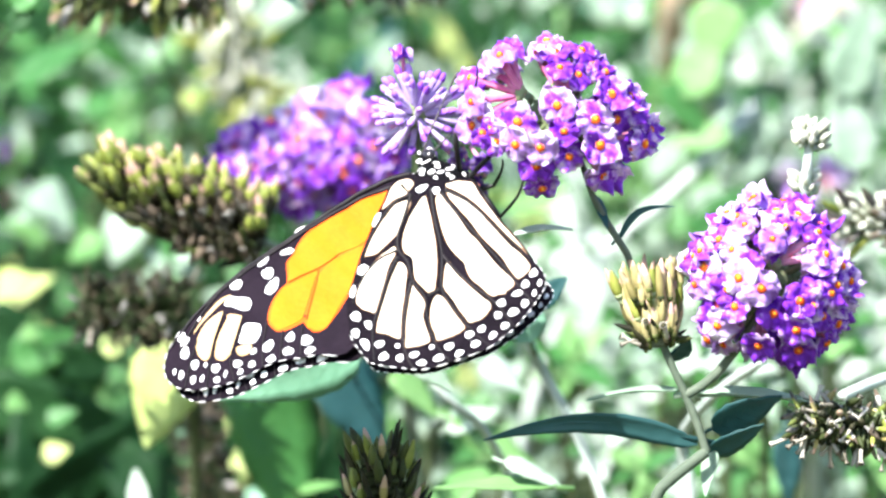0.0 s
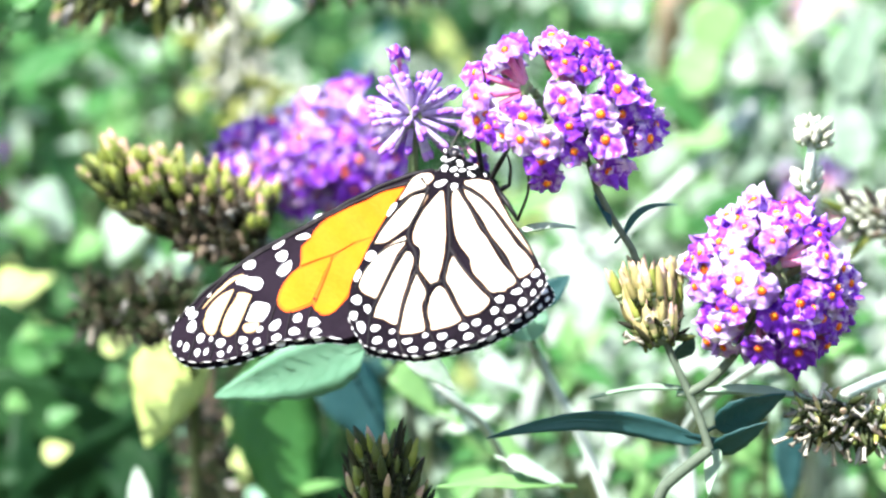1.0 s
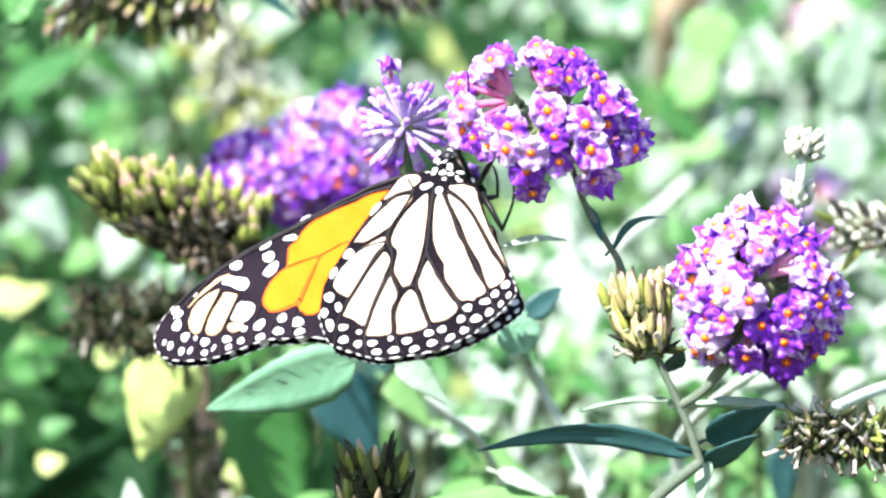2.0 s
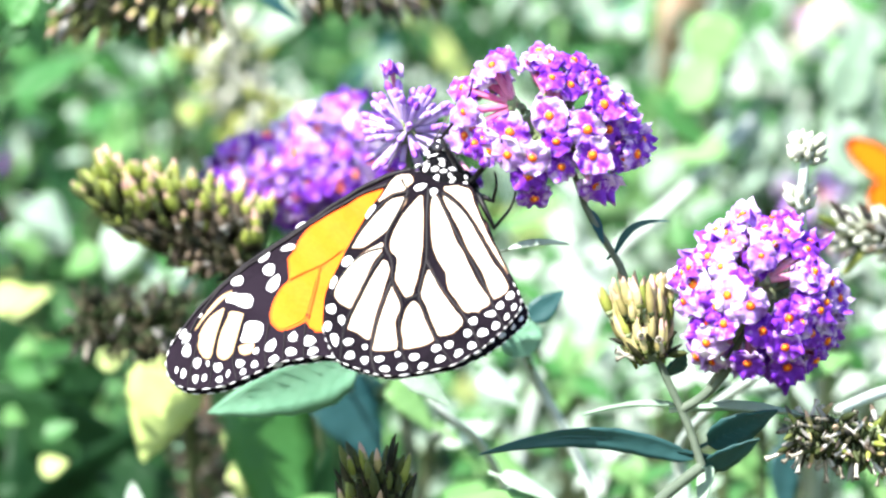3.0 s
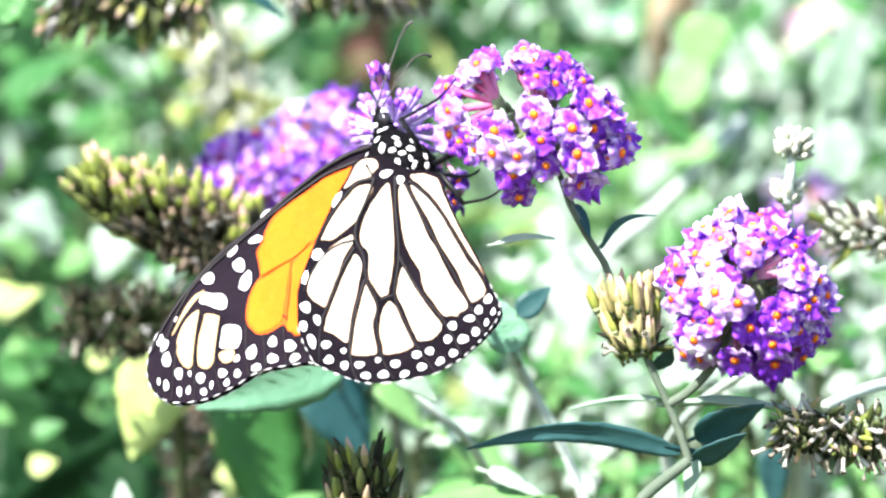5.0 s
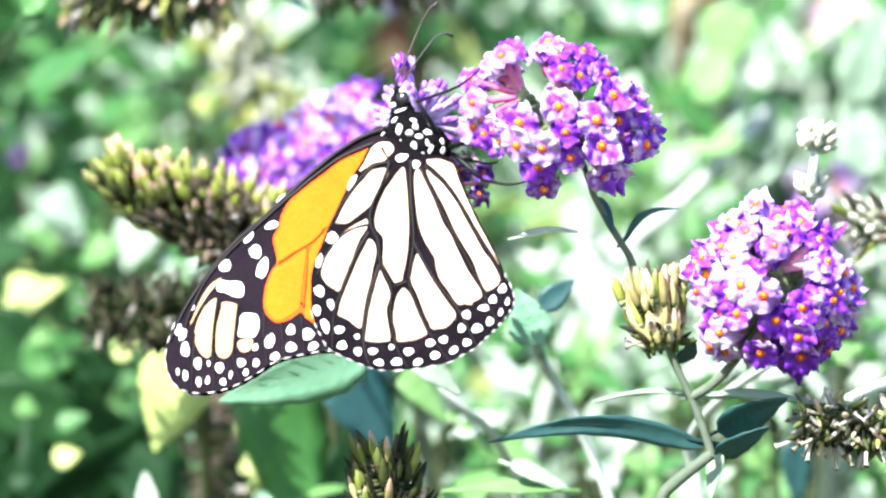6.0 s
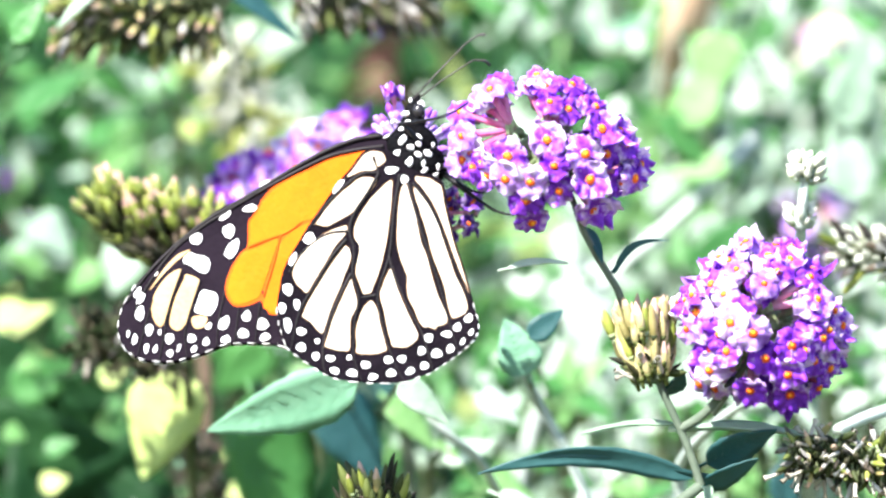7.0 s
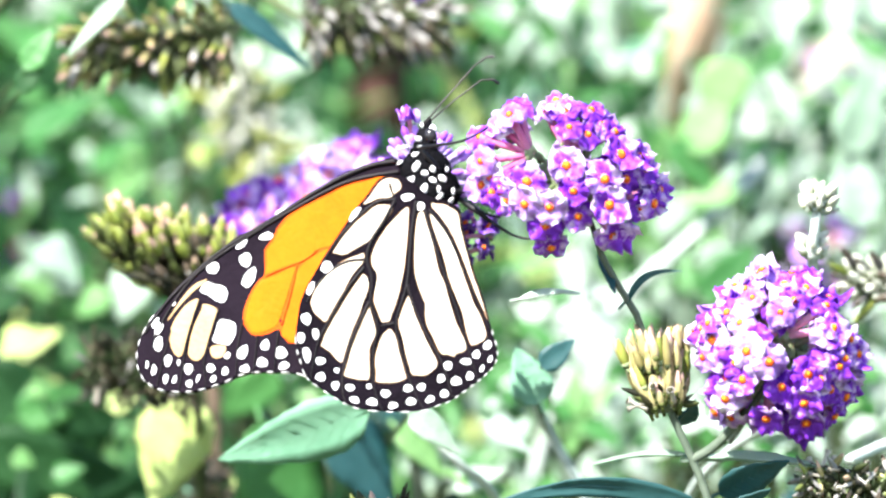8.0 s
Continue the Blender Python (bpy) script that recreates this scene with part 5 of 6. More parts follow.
FORE_ORANGE.append([(-65, 1), (-88, -10), (-122, -24), (-146, -42), (-174, -61), (-198, -78), (-214, -95), (-227, -115), (-233, -135), (-242, -150), (-243, -160), (-239, -184), (-239, -198), (-212, -183), (-186, -170), (-166, -157), (-151, -140), (-107, -120), (-73, -50), (-52, -2)])
FORE_ORANGE.append([(-238, -204), (-213, -190), (-189, -176), (-192, -210), (-198, -247), (-205, -282), (-214, -292), (-234, -302), (-249, -303), (-261, -289), (-265, -278), (-263, -254), (-256, -228), (-248, -211)])
FORE_ORANGE.append([(-183, -180), (-153, -148), (-107, -125), (-88, -142), (-133, -242), (-154, -298), (-171, -312), (-186, -308), (-198, -300), (-195, -273), (-190, -243), (-186, -210)])
FORE_RUST = [(-63, 6), (-88, -7), (-122, -21), (-146, -39), (-174, -58), (-200, -74), (-217, -93), (-230, -114), (-236, -134), (-245, -150), (-246, -161), (-242, -185), (-242, -201), (-251, -211), (-259, -228), (-267, -254), (-269, -278), (-264, -291), (-250, -306), (-233, -306), (-213, -297), (-203, -292), (-187, -309), (-180, -313), (-159, -304), (-129, -242), (-84, -142), (-68, -50), (-48, 2)]
FORE_TAN = []
FORE_TAN.append([(-354, -254), (-371, -266), (-385, -288), (-394, -314), (-393, -336), (-385, -354), (-375, -363), (-366, -358), (-362, -331), (-358, -298), (-353, -272), (-349, -260)])
FORE_TAN.append([(-340, -262), (-345, -275), (-353, -301), (-357, -332), (-357, -356), (-345, -366), (-331, -360), (-323, -334), (-320, -304), (-314, -277), (-316, -268)])
FORE_TAN.append([(-317, -335), (-291, -332), (-294, -351), (-307, -358), (-318, -350)])
FORE_TAN.append([(-345, -219), (-364, -232), (-380, -254), (-400, -295), (-398, -300), (-387, -281), (-375, -262), (-361, -244), (-341, -222)])
FORE_WHITE = []
FORE_WHITE.append([(-352, -241), (-342, -223), (-327, -225), (-310, -226), (-300, -238), (-304, -256), (-319, -257), (-336, -248)])
FORE_WHITE.append([(-311, -289), (-296, -285), (-279, -291), (-277, -311), (-285, -330), (-302, -331), (-317, -327), (-315, -308)])
FORE_DOTS = [(-278, -176, 12, 14, 0), (-267, -207, 11, 21, 20), (-247, -130, 14, 8, -20), (-289, -148, 8, 14, 35), (-333, -198, 13, 11, -40), (-343, -190, 5, 7, 30), (-394, -270, 4, 7, 30), (-422, -307, 6, 12, 20), (-414, -317, 7, 14, 20), (-411, -344, 9, 15, 0), (-426, -383, 4, 8, 0), (-413, -391, 6, 11, 0), (-390, -371, 8, 12, 0), (-371, -372, 4, 7, 0), (-390, -404, 6, 10, 0)]
FORE_DOTS += [(-374, -403, 5, 9, 10), (-352, -381, 9, 11, 0), (-347, -407, 7, 8, 0), (-333, -395, 4, 9, 10), (-313, -375, 9, 9, 0), (-306, -393, 6, 8, 20), (-287, -377, 7, 9, 10), (-287, -349, 6, 8, 30), (-261, -340, 10, 15, 25), (-253, -368, 10, 8, -20), (-223, -322, 9, 11, 10), (-224, -353, 11, 10, 0), (-193, -332, 12, 12, 0), (-185, -354, 11, 8, -30), (-227, -83, 12, 6, -35)]
FORE_VEINS = []
FORE_VEINS.append([(-38, 32), (-79, 20), (-121, -3), (-173, -41), (-220, -81), (-267, -120), (-320, -161), (-367, -213), (-409, -270), (-438, -328)])
FORE_VEINS.append([(-29, 14), (-80, 0), (-121, -16), (-163, -44), (-205, -75), (-247, -108), (-289, -143), (-331, -179), (-373, -225), (-403, -285), (-420, -335)])
FORE_VEINS.append([(-151, -140), (-166, -157), (-186, -171), (-212, -184), (-239, -200)])
FORE_VEINS.append([(-186, -171), (-189, -217), (-199, -283)])
FORE_VEINS.append([(-203, -291), (-202, -339), (-201, -367)])
FORE_VEINS.append([(-268, -282), (-272, -335), (-267, -384)])
FORE_VEINS.append([(-350, -257), (-357, -298), (-363, -349), (-363, -390), (-364, -423)])
FORE_VEINS.append([(-314, -270), (-323, -321), (-328, -361), (-323, -387), (-316, -409)])
FORE_VEINS.append([(-239, -306), (-238, -337), (-237, -373)])
FORE_VEINS.append([(-392, -316), (-398, -357), (-404, -421)])


def dot(x, y, a, b, turn):
    """The outline of a small uneven spot; turn is clockwise from upright, in degrees."""
    t = radians(-turn)
    pts = []
    for i in range(11):
        q = 2 * math.pi * i / 11
        w = 1 + 0.09 * math.sin(3 * q + x) + 0.05 * math.sin(5 * q + y)
        dx, dy = (a - 1.4) * w * math.cos(q), (b - 1.4) * w * math.sin(q)
        pts.append(wing_xy((x + dx * math.cos(t) - dy * math.sin(t), y + dx * math.sin(t) + dy * math.cos(t))))
    return pts


def vein_mesh(pts, r0, r1, bow, lift, mat):
    """A raised vein along the wing, smoothed and tapering."""
    fine = [wing_xy(p) for p in pts]
    for _ in range(2):
        cut = [fine[0]]
        for a, b in zip(fine, fine[1:]):
            cut += [a.lerp(b, 0.25), a.lerp(b, 0.75)]
        fine = cut + [fine[-1]]
    n = len(fine) - 1
    return Shape().tube([Vector((p.x, p.y, bow(p.x, p.y) + lift)) for p in fine], [(r0 + (r1 - r0) * i / n) * U for i in range(n + 1)], 6).mesh("vein", [mat])


def make_wing_meshes():
    """The plates of one fore and one hind wing: a dark membrane, and the coloured fields and veins let into it."""
    def fields(cells, k, half, bow, mat, label, name="wing_cell", fray=0.9):
        return [(name, plate(frayed(rounded(inset([wing_xy(p) for p in c], k * U), 3), i, fray), half, bow, mat, name), label) for i, c in enumerate(cells)]
    hind = fields(HIND_CELLS, 2.3, 0.00018, hind_bow, W_PALE, "cream wing field")
    hind += fields(HIND_CELLS, 1.0, 0.00012, hind_bow, W_RIM, "brown rim of a wing field", "cell_rim", 1.4)
    hind += [("wing_spot", plate(dot(*d), 0.00021, hind_bow, W_WHITE, "wing_spot"), "") for d in HIND_DOTS]
    hind += [("vein", vein_mesh(v, 3.4, 1.2, hind_bow, 0.0001, W_VEIN), "raised dark wing vein") for v in HIND_VEINS]
    hind_base = plate(rounded([wing_xy(p) for p in HIND_EDGE], 3), 0.00005, hind_bow, W_BLACK, "hind_wing")
    fore = fields(FORE_ORANGE, 1.2, 0.00020, fore_bow, W_ORANGE, "bright orange wing field")
    fore.append(("wing_field", plate(frayed(rounded([wing_xy(p) for p in FORE_RUST], 2), 3), 0.00010, fore_bow, W_RUST, "wing_field"), "rust-red veins between the orange fields"))
    fore += fields(FORE_TAN, 1.2, 0.00019, fore_bow, W_TAN, "tan wing field")
    fore += fields(FORE_WHITE, 1.6, 0.00022, fore_bow, W_WHITE, "white wing field")
    fore += [("wing_spot", plate(dot(*d), 0.00025, fore_bow, W_WHITE, "wing_spot"), "") for d in FORE_DOTS]
    for i, v in enumerate(FORE_VEINS):
        r0, r1, mat = ((5.5, 2.5, W_VEIN), (4.5, 2.0, W_VEIN))[i] if i < 2 else ((1.3, 1.3, W_RUST) if i < 4 else (1.5, 1.0, W_VEIN))
        fore.append(("vein", vein_mesh(v, r0, r1, fore_bow, 0.00012 if i < 2 else 0.0002, mat), "rust-red wing vein" if 1 < i < 4 else "raised dark wing vein"))
    fore_base = plate(rounded([wing_xy(p) for p in FORE_EDGE], 3), 0.00005, fore_bow, W_BLACK, "fore_wing")
    for edge, bow, wing, i0, i1 in ((HIND_EDGE, hind_bow, hind, 12, 34), (FORE_EDGE, fore_bow, fore, 15, 30)):
        rim = rounded([wing_xy(p) for p in edge], 6)[i0 * 6:i1 * 6]
        fringe = Shape()
        for i in range(0, len(rim) - 4, 5):
            fringe.tube([Vector((q.x, q.y, bow(q.x, q.y))) for q in rim[i:i + 4]], [0.00005, 0.00009, 0.00009, 0.00005], 5)
        wing.append(("fringe", fringe.mesh("fringe", [W_WHITE]), "white-chequered wing fringe"))
    return hind_base, hind, fore_base, fore


NECK = Vector((6 * U, 108 * U, 0))
BODY_LUMPS = ((14, 34, 58, 48, 42), (8, 70, 46, 42, 38), (5, 100, 26, 24, 26))
BODY_SPOTS = [(-11, 99, 7, 7), (-38, 84, 7, 10), (-9, 75, 10, 7), (20, 84, 7, 4), (20, 72, 7, 6), (7, 64, 7, 6), (39, 56, 8, 8), (21, 52, 7, 6), (-19, 49, 12, 8), (6, 36, 10, 7), (32, 35, 8, 4),
              (58, 33, 7, 4), (14, 19, 7, 4), (34, 23, 9, 4), (54, 17, 7, 5), (-28, 112, 7, 5), (4, 112, 12, 4), (46, 72, 5, 4)]


def make_monarch():
    root = thing("monarch_butterfly", pose(0, 0, EYE_Z), "monarch butterfly with closed cream and orange black-veined wings", "butterfly")
    hind_base, hind, fore_base, fore = make_wing_meshes()
    wings = []
    for z in (0.0, FAR):
        h = part("hind_wing", hind_base, root, pose(0, 0, z, -13.5 if z else 0), "black-bordered cream hind wing")
        for n, me, lab in hind:
            part(n, me, h, None, lab)
        holder = part("fore_wing", fore_base, root, Matrix.Translation((HINGE.x, HINGE.y, HINGE.z if z == 0 else z - HINGE.z)), "orange fore wing with black border and white spots")
        for n, me, lab in fore:
            part(n, me, holder, None, lab)
        wings.append(holder)
    # the body turns between the wings about the wing roots; its parts are drawn from there
    s = Shape()
    for x, y, a, b, c in BODY_LUMPS:
        s.ball((x * U, y * U, 0), (a * U, b * U, c * U), None, 20, 14, 0, 0.06, x)
    rng = random.Random(2)
    for i in range(420):
        x, y, a, b, c = rng.choice(BODY_LUMPS)
        n = Vector((rng.gauss(0, 1), rng.gauss(0, 1), rng.gauss(0, 1))).normalized()
        p = Vector((x + n.x * a, y + n.y * b, n.z * c)) * U
        q = p + (n + Vector((0.2, -0.9, 0)) * 0.7).normalized() * rng.uniform(5, 10) * U
        s.tube([p - n * U, (p + q) / 2 + n * U, q], [0.7 * U, 0.5 * U, 0.15 * U], 3)
    thorax = part("thorax", s.mesh("thorax", [BODY_BLACK]), root, Matrix.Translation((0, 0, BODY_MID)), "furry black thorax")
    for x, y, a, b in BODY_SPOTS:
        heights = [(rz * math.sqrt(max(0.0, 1 - ((x - cx) / rx) ** 2 - ((y - cy) / ry) ** 2)), cx, cy, rx, ry, rz) for cx, cy, rx, ry, rz in BODY_LUMPS]
        h, cx, cy, rx, ry, rz = max(heights)
        h = max(h, 8)
        n = Vector(((x - cx) / rx ** 2, (y - cy) / ry ** 2, h / rz ** 2)).normalized()
        for side in (1, -1):
            m = aim_z(Vector((x, y, h * side)) * U, Vector((n.x, n.y, n.z * side)), 0)
            part("body_spot", Shape().ball((0, 0, 0), (a * U * 0.98, b * U * 0.9, 2.2 * U), None, 9, 5, 0, 0.5, x).mesh("body_spot", [W_WHITE]), thorax, m)
    s = Shape()
    s.ball((2 * U, 20 * U, 0), (19 * U, 24 * U, 23 * U), None, 16, 12, 0, 0.06)
    s.ball((0, 4 * U, 0), (23 * U, 18 * U, 24 * U), None, 14, 10, 0, 0.06)
    s.tube([(3 * U, 34 * U, 4 * U), (4 * U, 48 * U, 3 * U), (6 * U, 58 * U, 0)], [11 * U, 8 * U, 2 * U], 8)
    head = part("head", s.mesh("head", [BODY_BLACK]), root, Matrix.Translation(NECK + Vector((0, 0, BODY_MID))), "black head with white spots")
    for z in (1, -1):
        part("eye", Shape().ball((9 * U, 24 * U, z * 17 * U), (12 * U, 14 * U, 10 * U), None, 12, 10).mesh("eye", [EYE_BLACK]), head)
    for x, y, a, b in ((12, 34, 7, 10), (-12, 18, 7, 5), (13, 17, 6, 5), (0, 3, 8, 4), (-6, 42, 3, 5)):
        h = 22 * math.sqrt(max(0.1, 1 - (x / 24) ** 2 - ((y - 20) / 34) ** 2))
        part("body_spot", Shape().ball((0, 0, 0), (a * U, b * U, 3 * U), None, 8, 5, 0, 0.4, x).mesh("body_spot", [W_WHITE]), head, Matrix.Translation((x * U, y * U, h * U)))
    for z, pts in ((1, [(-2, 46), (34, 90), (84, 148), (106, 164), (118, 164)]), (-1, [(2, 46), (50, 90), (98, 128), (118, 130), (128, 124)])):
        s = Shape().tube([Vector((x, y, z * (8 + 10 * i))) * U for i, (x, y) in enumerate(pts)], [1.7 * U, 1.5 * U, 1.5 * U, 2.3 * U, 3.2 * U], 6)
        part("antenna", s.mesh("antenna", [FEELER]), head, None, "thin black clubbed antenna")
    s = Shape()
    s.tube(bowed((25 * U, 0, BODY_MID), (70 * U, -215 * U, BODY_MID), 10 * U, 10, (1, 0, 0)), [q * U for q in (20, 22, 22, 22, 21, 20, 19, 17, 14, 10, 4)], 12)
    part("abdomen", s.mesh("abdomen", [BODY_BLACK]), root, None, "slim black abdomen between the wings")
    legs = []
    for hip, foot, upper, lower, hint in LEGS:
        s = Shape().tube([(0, 0, 0), (upper * 0.5 * U, 0.5 * U, 0), (upper * U, 0, 0)], [4.6 * U, 5.2 * U, 3.4 * U], 8)
        s.ball((upper * U, 0, 0), (3.6 * U, 3.6 * U, 3.6 * U), None, 8, 6)
        thigh = part("thigh", s.mesh("thigh", [LEG_BLACK]), root, None, "black upper leg")
        s = Shape().tube([(0, 0, 0), (lower * 0.45 * U, -0.06 * lower * U, 0), (lower * 0.62 * U, -0.07 * lower * U, 0), (lower * 0.85 * U, -0.04 * lower * U, 0), (lower * U, 0, 0), (lower * U + 4 * U, 3 * U, 0)],
                         [3.2 * U, 2.8 * U, 2.5 * U, 2.2 * U, 2.0 * U, 1.0 * U], 7)
        for i in range(6):
            a = 0.3 + 0.1 * i
            s.tube([(a * lower * U, -0.05 * lower * U, 0), ((a * lower + 3) * U, (-0.05 * lower - 5) * U, 0)], [0.6 * U, 0.2 * U], 4)
        shin = part("shin", s.mesh("shin", [LEG_BLACK]), root, None, "thin black lower leg")
        legs.append((thigh, shin, hip, foot, upper, lower, hint))
    return root, wings, thorax, head, legs


# each leg: its hip on the body, the place on the flower where its foot holds, the lengths of thigh and shin, the side to which the knee points
LEGS = [(Vector((43, 58, 18)), spot(845, 122, -0.008), 82, 138, Vector((-1, 0, 0.3))), (Vector((60, 36, 22)), spot(911, 206, -0.0115), 84, 58, Vector((1, 0, -0.7))),
        (Vector((63, 28, 8)), spot(926, 320, -0.006), 80, 90, Vector((0.2, 0, -1))), (Vector((58, 32, -14)), spot(890, 286, -0.003), 52, 54, Vector((0.3, 0, -1)))]
MONARCH, FORE_WINGS, THORAX, MONARCH_HEAD, MONARCH_LEGS = make_monarch()


# Other butterflies -------------------------------------------------------------------------------------
def make_flying_butterfly():
    root = thing("flying_butterfly", pose(0.4, 0.6, 1.1), "small orange and black butterfly flying past behind", "butterfly")
    part("body", Shape().ball((0, 0, 0), (0.0010, 0.0010, 0.0048), None, 10, 8).mesh("body", [BODY_BLACK]), root)
    for side in (-1, 1):
        for pts in ([(0, 0.006), (0.018, 0.022), (0.036, 0.026), (0.038, 0.016), (0.020, 0.000), (0, -0.002)], [(0, 0.002), (0.020, 0.002), (0.028, -0.010), (0.018, -0.022), (0.006, -0.018)]):
            out = [Vector((q.x * side, q.y, 0)) * 0.36 for q in rounded([Vector((a, b, 0)) for a, b in pts], 3)]
            mid = sum(out, Vector()) / len(out)
            m = Matrix.Rotation(radians(90), 4, "X") @ Matrix.Rotation(radians(35 * side), 4, "Y")
            flat = lambda x, y: 0.0
            wing = part("wing", plate(out, 0.0001, flat, W_BLACK, "wing"), root, m, "black-edged orange wing")
            part("wing_field", plate([mid + (p - mid) * 0.82 for p in out], 0.0002, flat, W_ORANGE, "wing_field"), wing, None, "orange wing field")
    return root


FLYER = make_flying_butterfly()


def make_bent_spray():
    """A purple spike, its shade put into dark petals, bowed down by a brown butterfly that feeds on it."""
    c = spot(695, -35, 0.5)
    root = thing("flower_spike", c, "purple flower spike in shade-dark petals, bowed down under a feeding butterfly", "flower", "far flower spikes")
    core = part("flower_head", Shape().tube([(0.06, 0.05, 0.09), (0.03, 0.02, 0.04), (0, 0, 0)], [0.002, 0.0015, 0.001], 7).mesh("flower_head", [STEM]), root)
    rng = random.Random(6)
    for i in range(44):
        n = Vector((rng.gauss(0, 1), rng.gauss(-0.2, 0.8), rng.gauss(0.2, 1))).normalized()
        part("floret", rng.choice(FLORETS_SHADED), core, aim_z(Vector((n.x * 0.006, n.y * 0.006, n.z * 0.012 + 0.004)) - n * 0.005, n))
    fly = thing("brown_butterfly", c + Vector((0, -0.006, -0.014)), "brown butterfly with folded wings clinging under a flower", "butterfly")
    part("body", Shape().ball((0.002, 0, 0), (0.0022, 0.0022, 0.010), None, 10, 8).mesh("body", [BODY_BLACK]), fly)
    flat = lambda x, y: 0.0
    for y in (-0.0012, 0.0012):
        w = [Vector(p) for p in ((0.003, 0.012, 0), (-0.006, 0.006, 0), (-0.012, -0.004, 0), (-0.010, -0.014, 0), (0.0, -0.016, 0), (0.005, -0.006, 0))]
        wing = part("wing", plate(rounded(w, 3), 0.0002, flat, WING_BROWN, "wing"), fly, Matrix.Translation((0, y, 0)) @ Matrix.Rotation(radians(90), 4, "X"), "dull brown wing")
        part("wing_field", plate(rounded([Vector((-0.008, -0.002, 0)), Vector((-0.004, 0.001, 0)), Vector((-0.001, -0.004, 0)), Vector((-0.006, -0.007, 0))], 3), 0.0003, flat, WING_ROSE, "wing_field"), wing, None, "rosy wing patch")
    return root, fly


SPRAY, BROWN = make_bent_spray()


# What moves ----------------------------------------------------------------------------------------------
def swayed(ob, rows):
    """Small shifts in x and z, in metres, from where the part stands."""
    o = ob.matrix_basis.translation.copy()
    walk(ob, [(t, Matrix.Translation(o + Vector((x, 0, z)))) for t, x, z in rows])


def step_by_leg(body_rows, sway):
    """Each leg bends at its knee so that the foot keeps its hold on the flower while the body moves."""
    for thigh, shin, hip, foot, upper, lower, hint in MONARCH_LEGS:
        ups, downs = [], []
        for t, m in body_rows:
            a = m @ (hip * U + Vector((0, 0, BODY_MID)))
            b = foot + Vector((sway[t][0], 0, sway[t][1]))
            d = b - a
            l1, l2, gap = upper * U, lower * U, min(d.length, (upper + lower) * U * 0.995)
            along = (l1 * l1 - l2 * l2 + gap * gap) / (2 * gap)
            way = d.normalized()
            side = (hint - way * hint.dot(way)).normalized()
            knee = a + way * along + side * math.sqrt(max(0.0, l1 * l1 - along * along))
            ups.append((t, m.inverted() @ aim(a, knee - a, (0, -1, 0))))
            downs.append((t, m.inverted() @ aim(knee, b - knee, (0, -1, 0))))
        walk(thigh, ups)
        walk(shin, downs)


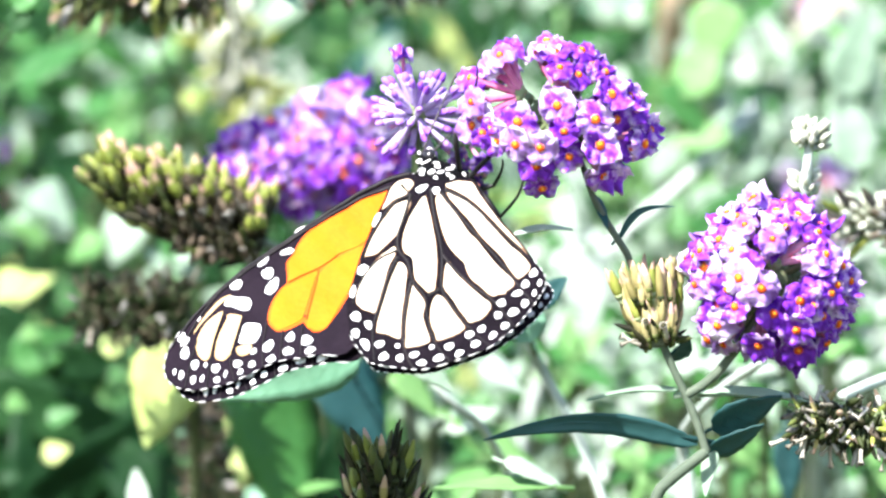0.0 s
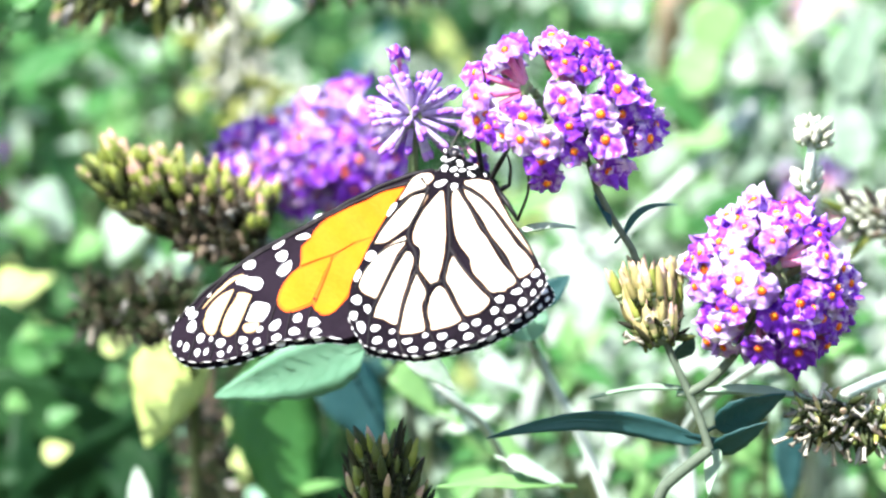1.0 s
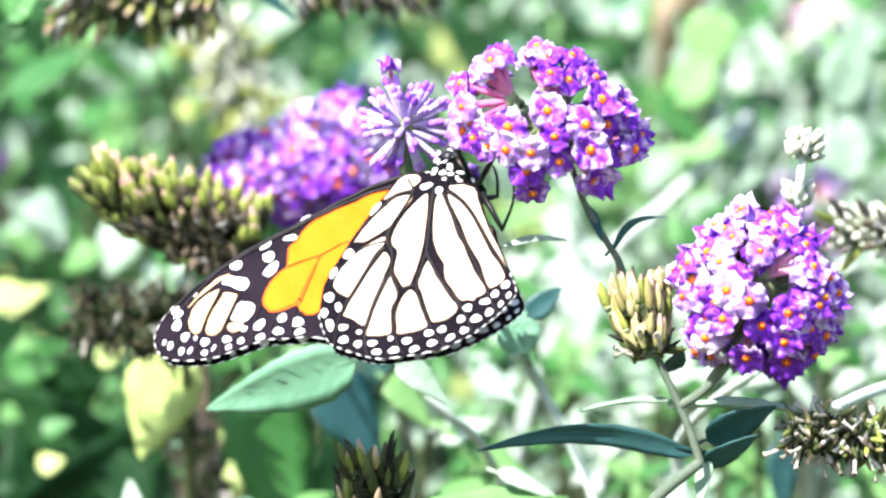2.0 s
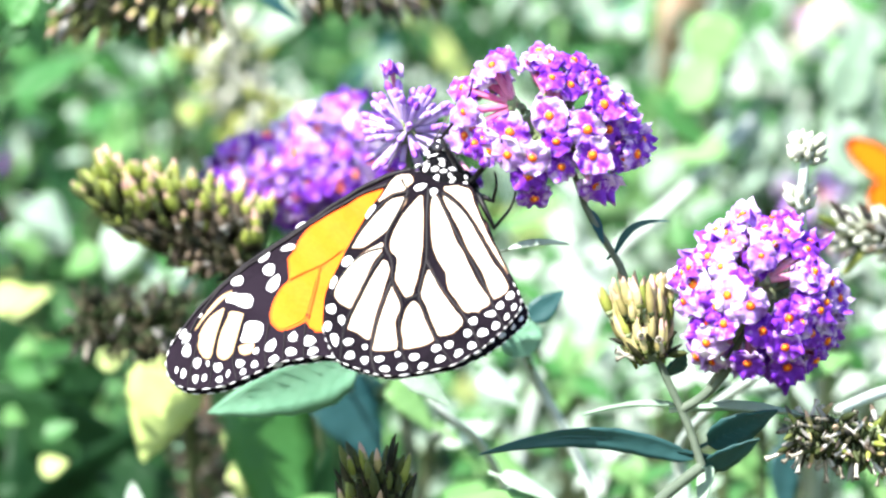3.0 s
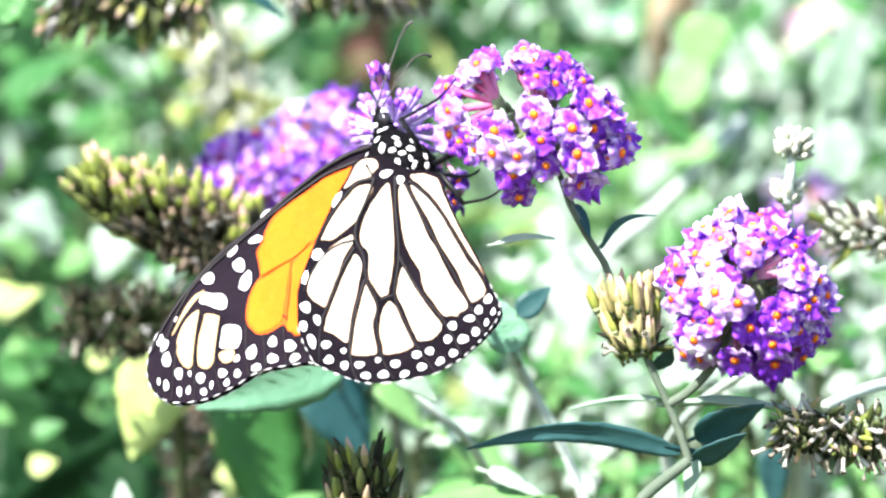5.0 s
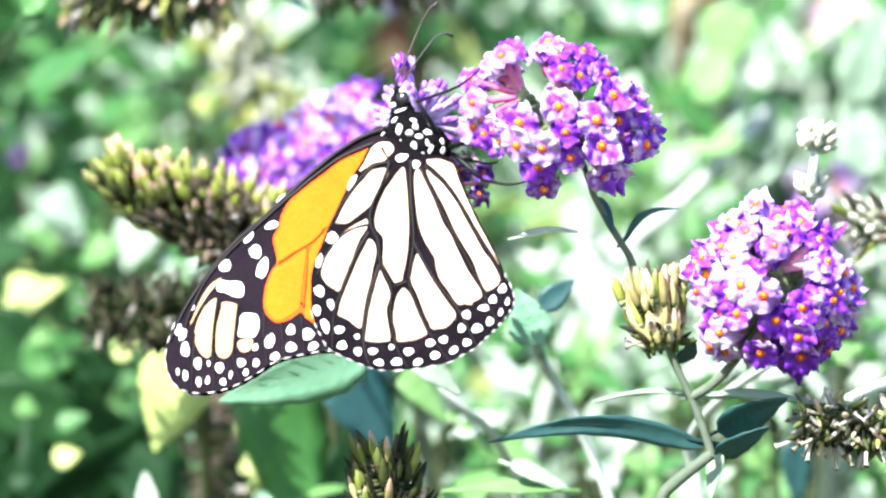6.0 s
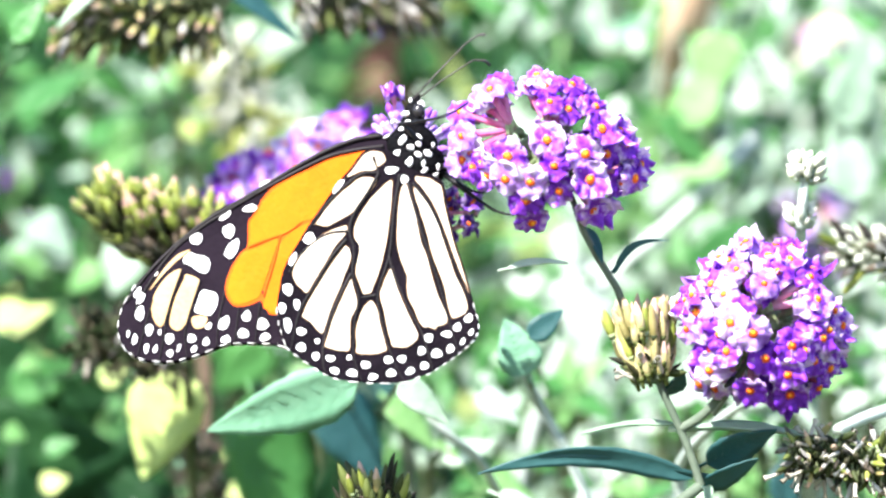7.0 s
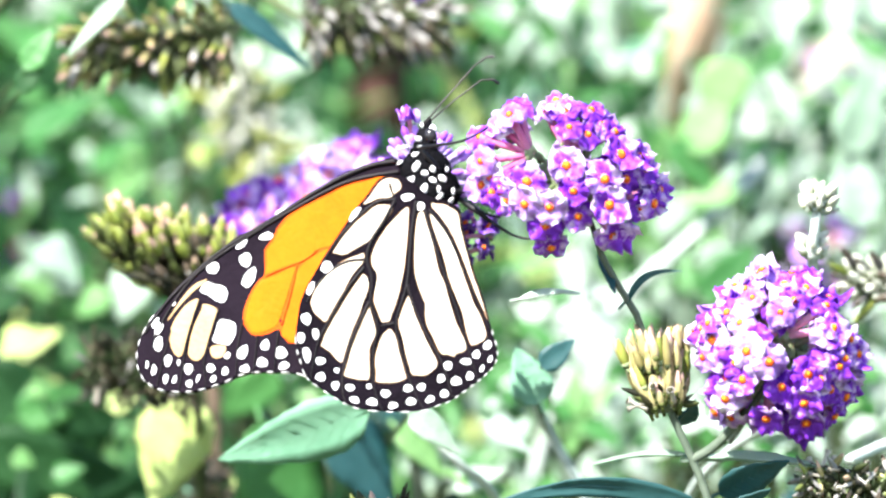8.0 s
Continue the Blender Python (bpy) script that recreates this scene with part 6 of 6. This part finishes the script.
def motions():
    body = [
        (0, pose(-0.00110, -0.00300, 1.10907, 54.75, -16.35, -6.96)),
        (0.5, pose(0.00099, -0.00300, 1.10933, 49.91, -6.05, -14.05)),
        (1, pose(0.00122, -0.00300, 1.10938, 50.80, -10.75, -10.51)),
        (1.5, pose(0.00050, -0.00300, 1.11061, 48.95, -5.57, -16.23)),
        (2, pose(0.00035, -0.00300, 1.11081, 51.00, -6.51, -14.84)),
        (3.3, pose(-0.00093, -0.00300, 1.11164, 59.48, -6.78, -11.81)),
        (3.5, pose(-0.00059, -0.00300, 1.11226, 56.96, -2.05, -14.86)),
        (4, pose(-0.00364, -0.00300, 1.11268, 62.59, -7.78, -1.74)),
        (4.2, pose(-0.00386, -0.00300, 1.11498, 66.17, -0.94, -13.63)),
        (5.3, pose(-0.00398, -0.00300, 1.11166, 74.40, -7.89, -1.49)),
        (5.5, pose(-0.00400, -0.00300, 1.11201, 75.33, -8.33, -0.59)),
        (6, pose(-0.00511, -0.00300, 1.11363, 77.22, -3.91, -2.18)),
        (6.5, pose(-0.00469, -0.00300, 1.11343, 79.40, -6.21, -2.26)),
        (7, pose(-0.00533, -0.00300, 1.11621, 80.44, 5.80, -2.14)),
        (7.5, pose(-0.00514, -0.00300, 1.11647, 82.78, 4.99, -0.05)),
        (8, pose(-0.00477, -0.00300, 1.11677, 83.49, 4.95, -0.69)),
    ]
    walk(MONARCH, body)
    turns = [(0, -4.09, 4.00, -13.23), (0.5, -4.55, 4.18, -12.56), (1, -3.58, 5.21, -10.45), (1.5, -3.55, 5.23, -5.88), (2, -4.29, 5.32, -5.48), (3.3, -3.44, 5.15, -2.61), (3.5, -3.86, 4.15, -4.02), (4, -3.84, 4.81, -2.30), (4.2, -4.82, 3.36, -2.57), (5.3, -1.31, 3.20, -0.09), (5.5, -1.57, 1.72, 1.18), (6, -0.41, 0.32, 0.01), (6.5, 2.82, -0.90, -0.55), (7, 1.14, -0.78, -2.50), (7.5, 1.29, -1.85, -2.50), (8, 0.71, -1.94, -2.41)]
    for wing, z in zip(FORE_WINGS, (HINGE.z, FAR - HINGE.z)):
        lag = 1 if z < HINGE.z else 0
        walk(wing, [(t, pose(HINGE.x, HINGE.y, z, a - 1.2 * lag, b, c + lag * max(0.3, 2.7 - 2.3 * t))) for t, a, b, c in turns])
    bends = [(0, -11, 10), (0.5, -9, 7), (1, -9, 11), (1.5, -8, 12), (2, -9, 11), (3.3, -10, 10), (3.5, -11, 13), (4, -10, 9), (4.2, -10, 11), (5.3, 2, 17), (5.5, -1, 16), (6, 0, 14), (6.5, 3, 13), (7, 3, 2), (7.5, 3, 0), (8, 4, 4)]
    middle = Matrix.Translation((0, 0, BODY_MID))
    walk(THORAX, [(t, middle @ pose(0, 0, 0, a, 0, c)) for t, a, c in bends])
    walk(MONARCH_HEAD, [(t, middle @ pose(0, 0, 0, a, 0, c) @ Matrix.Translation(NECK)) for t, a, c in bends])
    held = [(0, 0.00000, 0.00000), (0.5, 0.00015, 0.00018), (0.8, -0.00054, 0.00056), (1, 0.00026, 0.00051), (1.5, -0.00047, 0.00067), (2, -0.00049, 0.00089), (2.2, -0.00049, 0.00088), (3.3, -0.00051, 0.00066), (3.5, -0.00085, 0.00084), (4, -0.00124, 0.00020), (4.2, -0.00121, 0.00077), (5.3, -0.00052, -0.00018), (5.5, -0.00036, 0.00003), (6, -0.00055, 0.00018), (6.5, 0.00002, -0.00014), (7, -0.00075, -0.00011), (7.5, -0.00023, 0.00040), (8, 0.00025, 0.00076)]
    swayed(HEAD_MAIN, held)
    step_by_leg(body, {t: (x, z) for t, x, z in held})
    swayed(HEAD_RIGHT, [(0, 0.00000, 0.00000), (0.5, -0.00023, -0.00030), (0.8, -0.00054, -0.00030), (1, -0.00052, -0.00069), (1.5, -0.00069, -0.00025), (2, -0.00093, -0.00024), (2.2, -0.00093, -0.00025), (3.3, -0.00118, -0.00044), (3.5, -0.00189, -0.00019), (4, -0.00211, -0.00040), (4.2, -0.00181, 0.00031), (5.3, -0.00087, -0.00117), (5.5, -0.00090, -0.00092), (6, -0.00047, -0.00078), (6.5, -0.00083, -0.00157), (7, -0.00044, -0.00165), (7.5, 0.00007, -0.00158), (8, 0.00010, -0.00125)])
    swayed(HEAD_SMALL, [(0, 0.00000, 0.00000), (0.5, -0.00047, -0.00024), (0.8, -0.00102, -0.00039), (1, -0.00103, -0.00028), (1.5, -0.00104, -0.00021), (2, -0.00092, -0.00005), (2.2, -0.00093, -0.00007), (3.5, -0.00083, -0.00025), (4, -0.00099, -0.00034), (4.2, -0.00099, -0.00064), (5.3, -0.00092, -0.00120), (5.5, -0.00062, -0.00107), (6, -0.00065, -0.00099), (6.5, -0.00032, -0.00083), (7, -0.00065, -0.00078), (7.5, -0.00041, -0.00004), (8, -0.00014, 0.00028)])
    swayed(HEAD_PODS, [(0, 0.00000, 0.00000), (0.5, -0.00051, -0.00027), (0.8, -0.00053, 0.00009), (1, -0.00052, -0.00031), (1.5, -0.00065, -0.00006), (2, -0.00079, -0.00008), (2.2, -0.00078, -0.00009), (3.3, -0.00086, -0.00031), (3.5, -0.00134, 0.00001), (4, -0.00151, -0.00024), (4.2, -0.00122, 0.00002), (5.3, -0.00059, -0.00088), (5.5, -0.00038, -0.00071), (6, -0.00029, -0.00060), (6.5, -0.00028, -0.00091), (7, -0.00026, -0.00082), (7.5, 0.00001, -0.00079), (8, -0.00005, -0.00062)])
    a, b = spot(700, -35, 0.5), spot(700, -230, 0.5)
    walk(SPRAY, [(0, Matrix.Translation(b)), (4.2, Matrix.Translation(b)), (5.2, Matrix.Translation(a)), (8.0, Matrix.Translation(a))])
    drop = Vector((0.0, -0.006, -0.014))
    far = spot(500, -700, 0.6)
    walk(BROWN, [(0, Matrix.Translation(far)), (4.2, Matrix.Translation(spot(560, -330, 0.5))), (5.1, Matrix.Translation(a + drop)), (6.4, Matrix.Translation(a + drop) @ pose(0, 0, 0, 0, 0, 25)),
                 (7.0, Matrix.Translation(a + drop) @ pose(0, 0, 0, 0, 0, -10)), (8.0, Matrix.Translation(a + drop + Vector((-0.003, 0, 0.001))) @ pose(0, 0, 0, 0, 0, 25))])
    walk(FLYER, [(t, Matrix.Translation(spot(u, v, 0.25)) @ pose(0, 0, 0, 10, tilt, turn)) for t, u, v, tilt, turn in (
        (0.0, 2000, 380, 0, 0), (0.4, 1730, 420, 20, 20), (0.5, 1660, 430, 10, 20), (0.6, 1630, 432, -10, 10), (0.7, 1615, 432, 10, 0), (0.8, 1618, 436, 15, -10), (0.9, 1650, 420, 0, 0), (1.1, 1850, 430, 0, 0),
        (2.2, 2000, 400, 10, 20), (2.9, 1700, 320, -10, 10), (3.3, 1468, 180, 20, 20), (3.4, 1520, 100, -15, 60), (3.5, 1516, -48, 10, -20), (3.6, 1560, -300, 0, 0), (4.5, 1600, -700, 0, 0), (8.0, 1700, -900, 0, 0))])


motions()
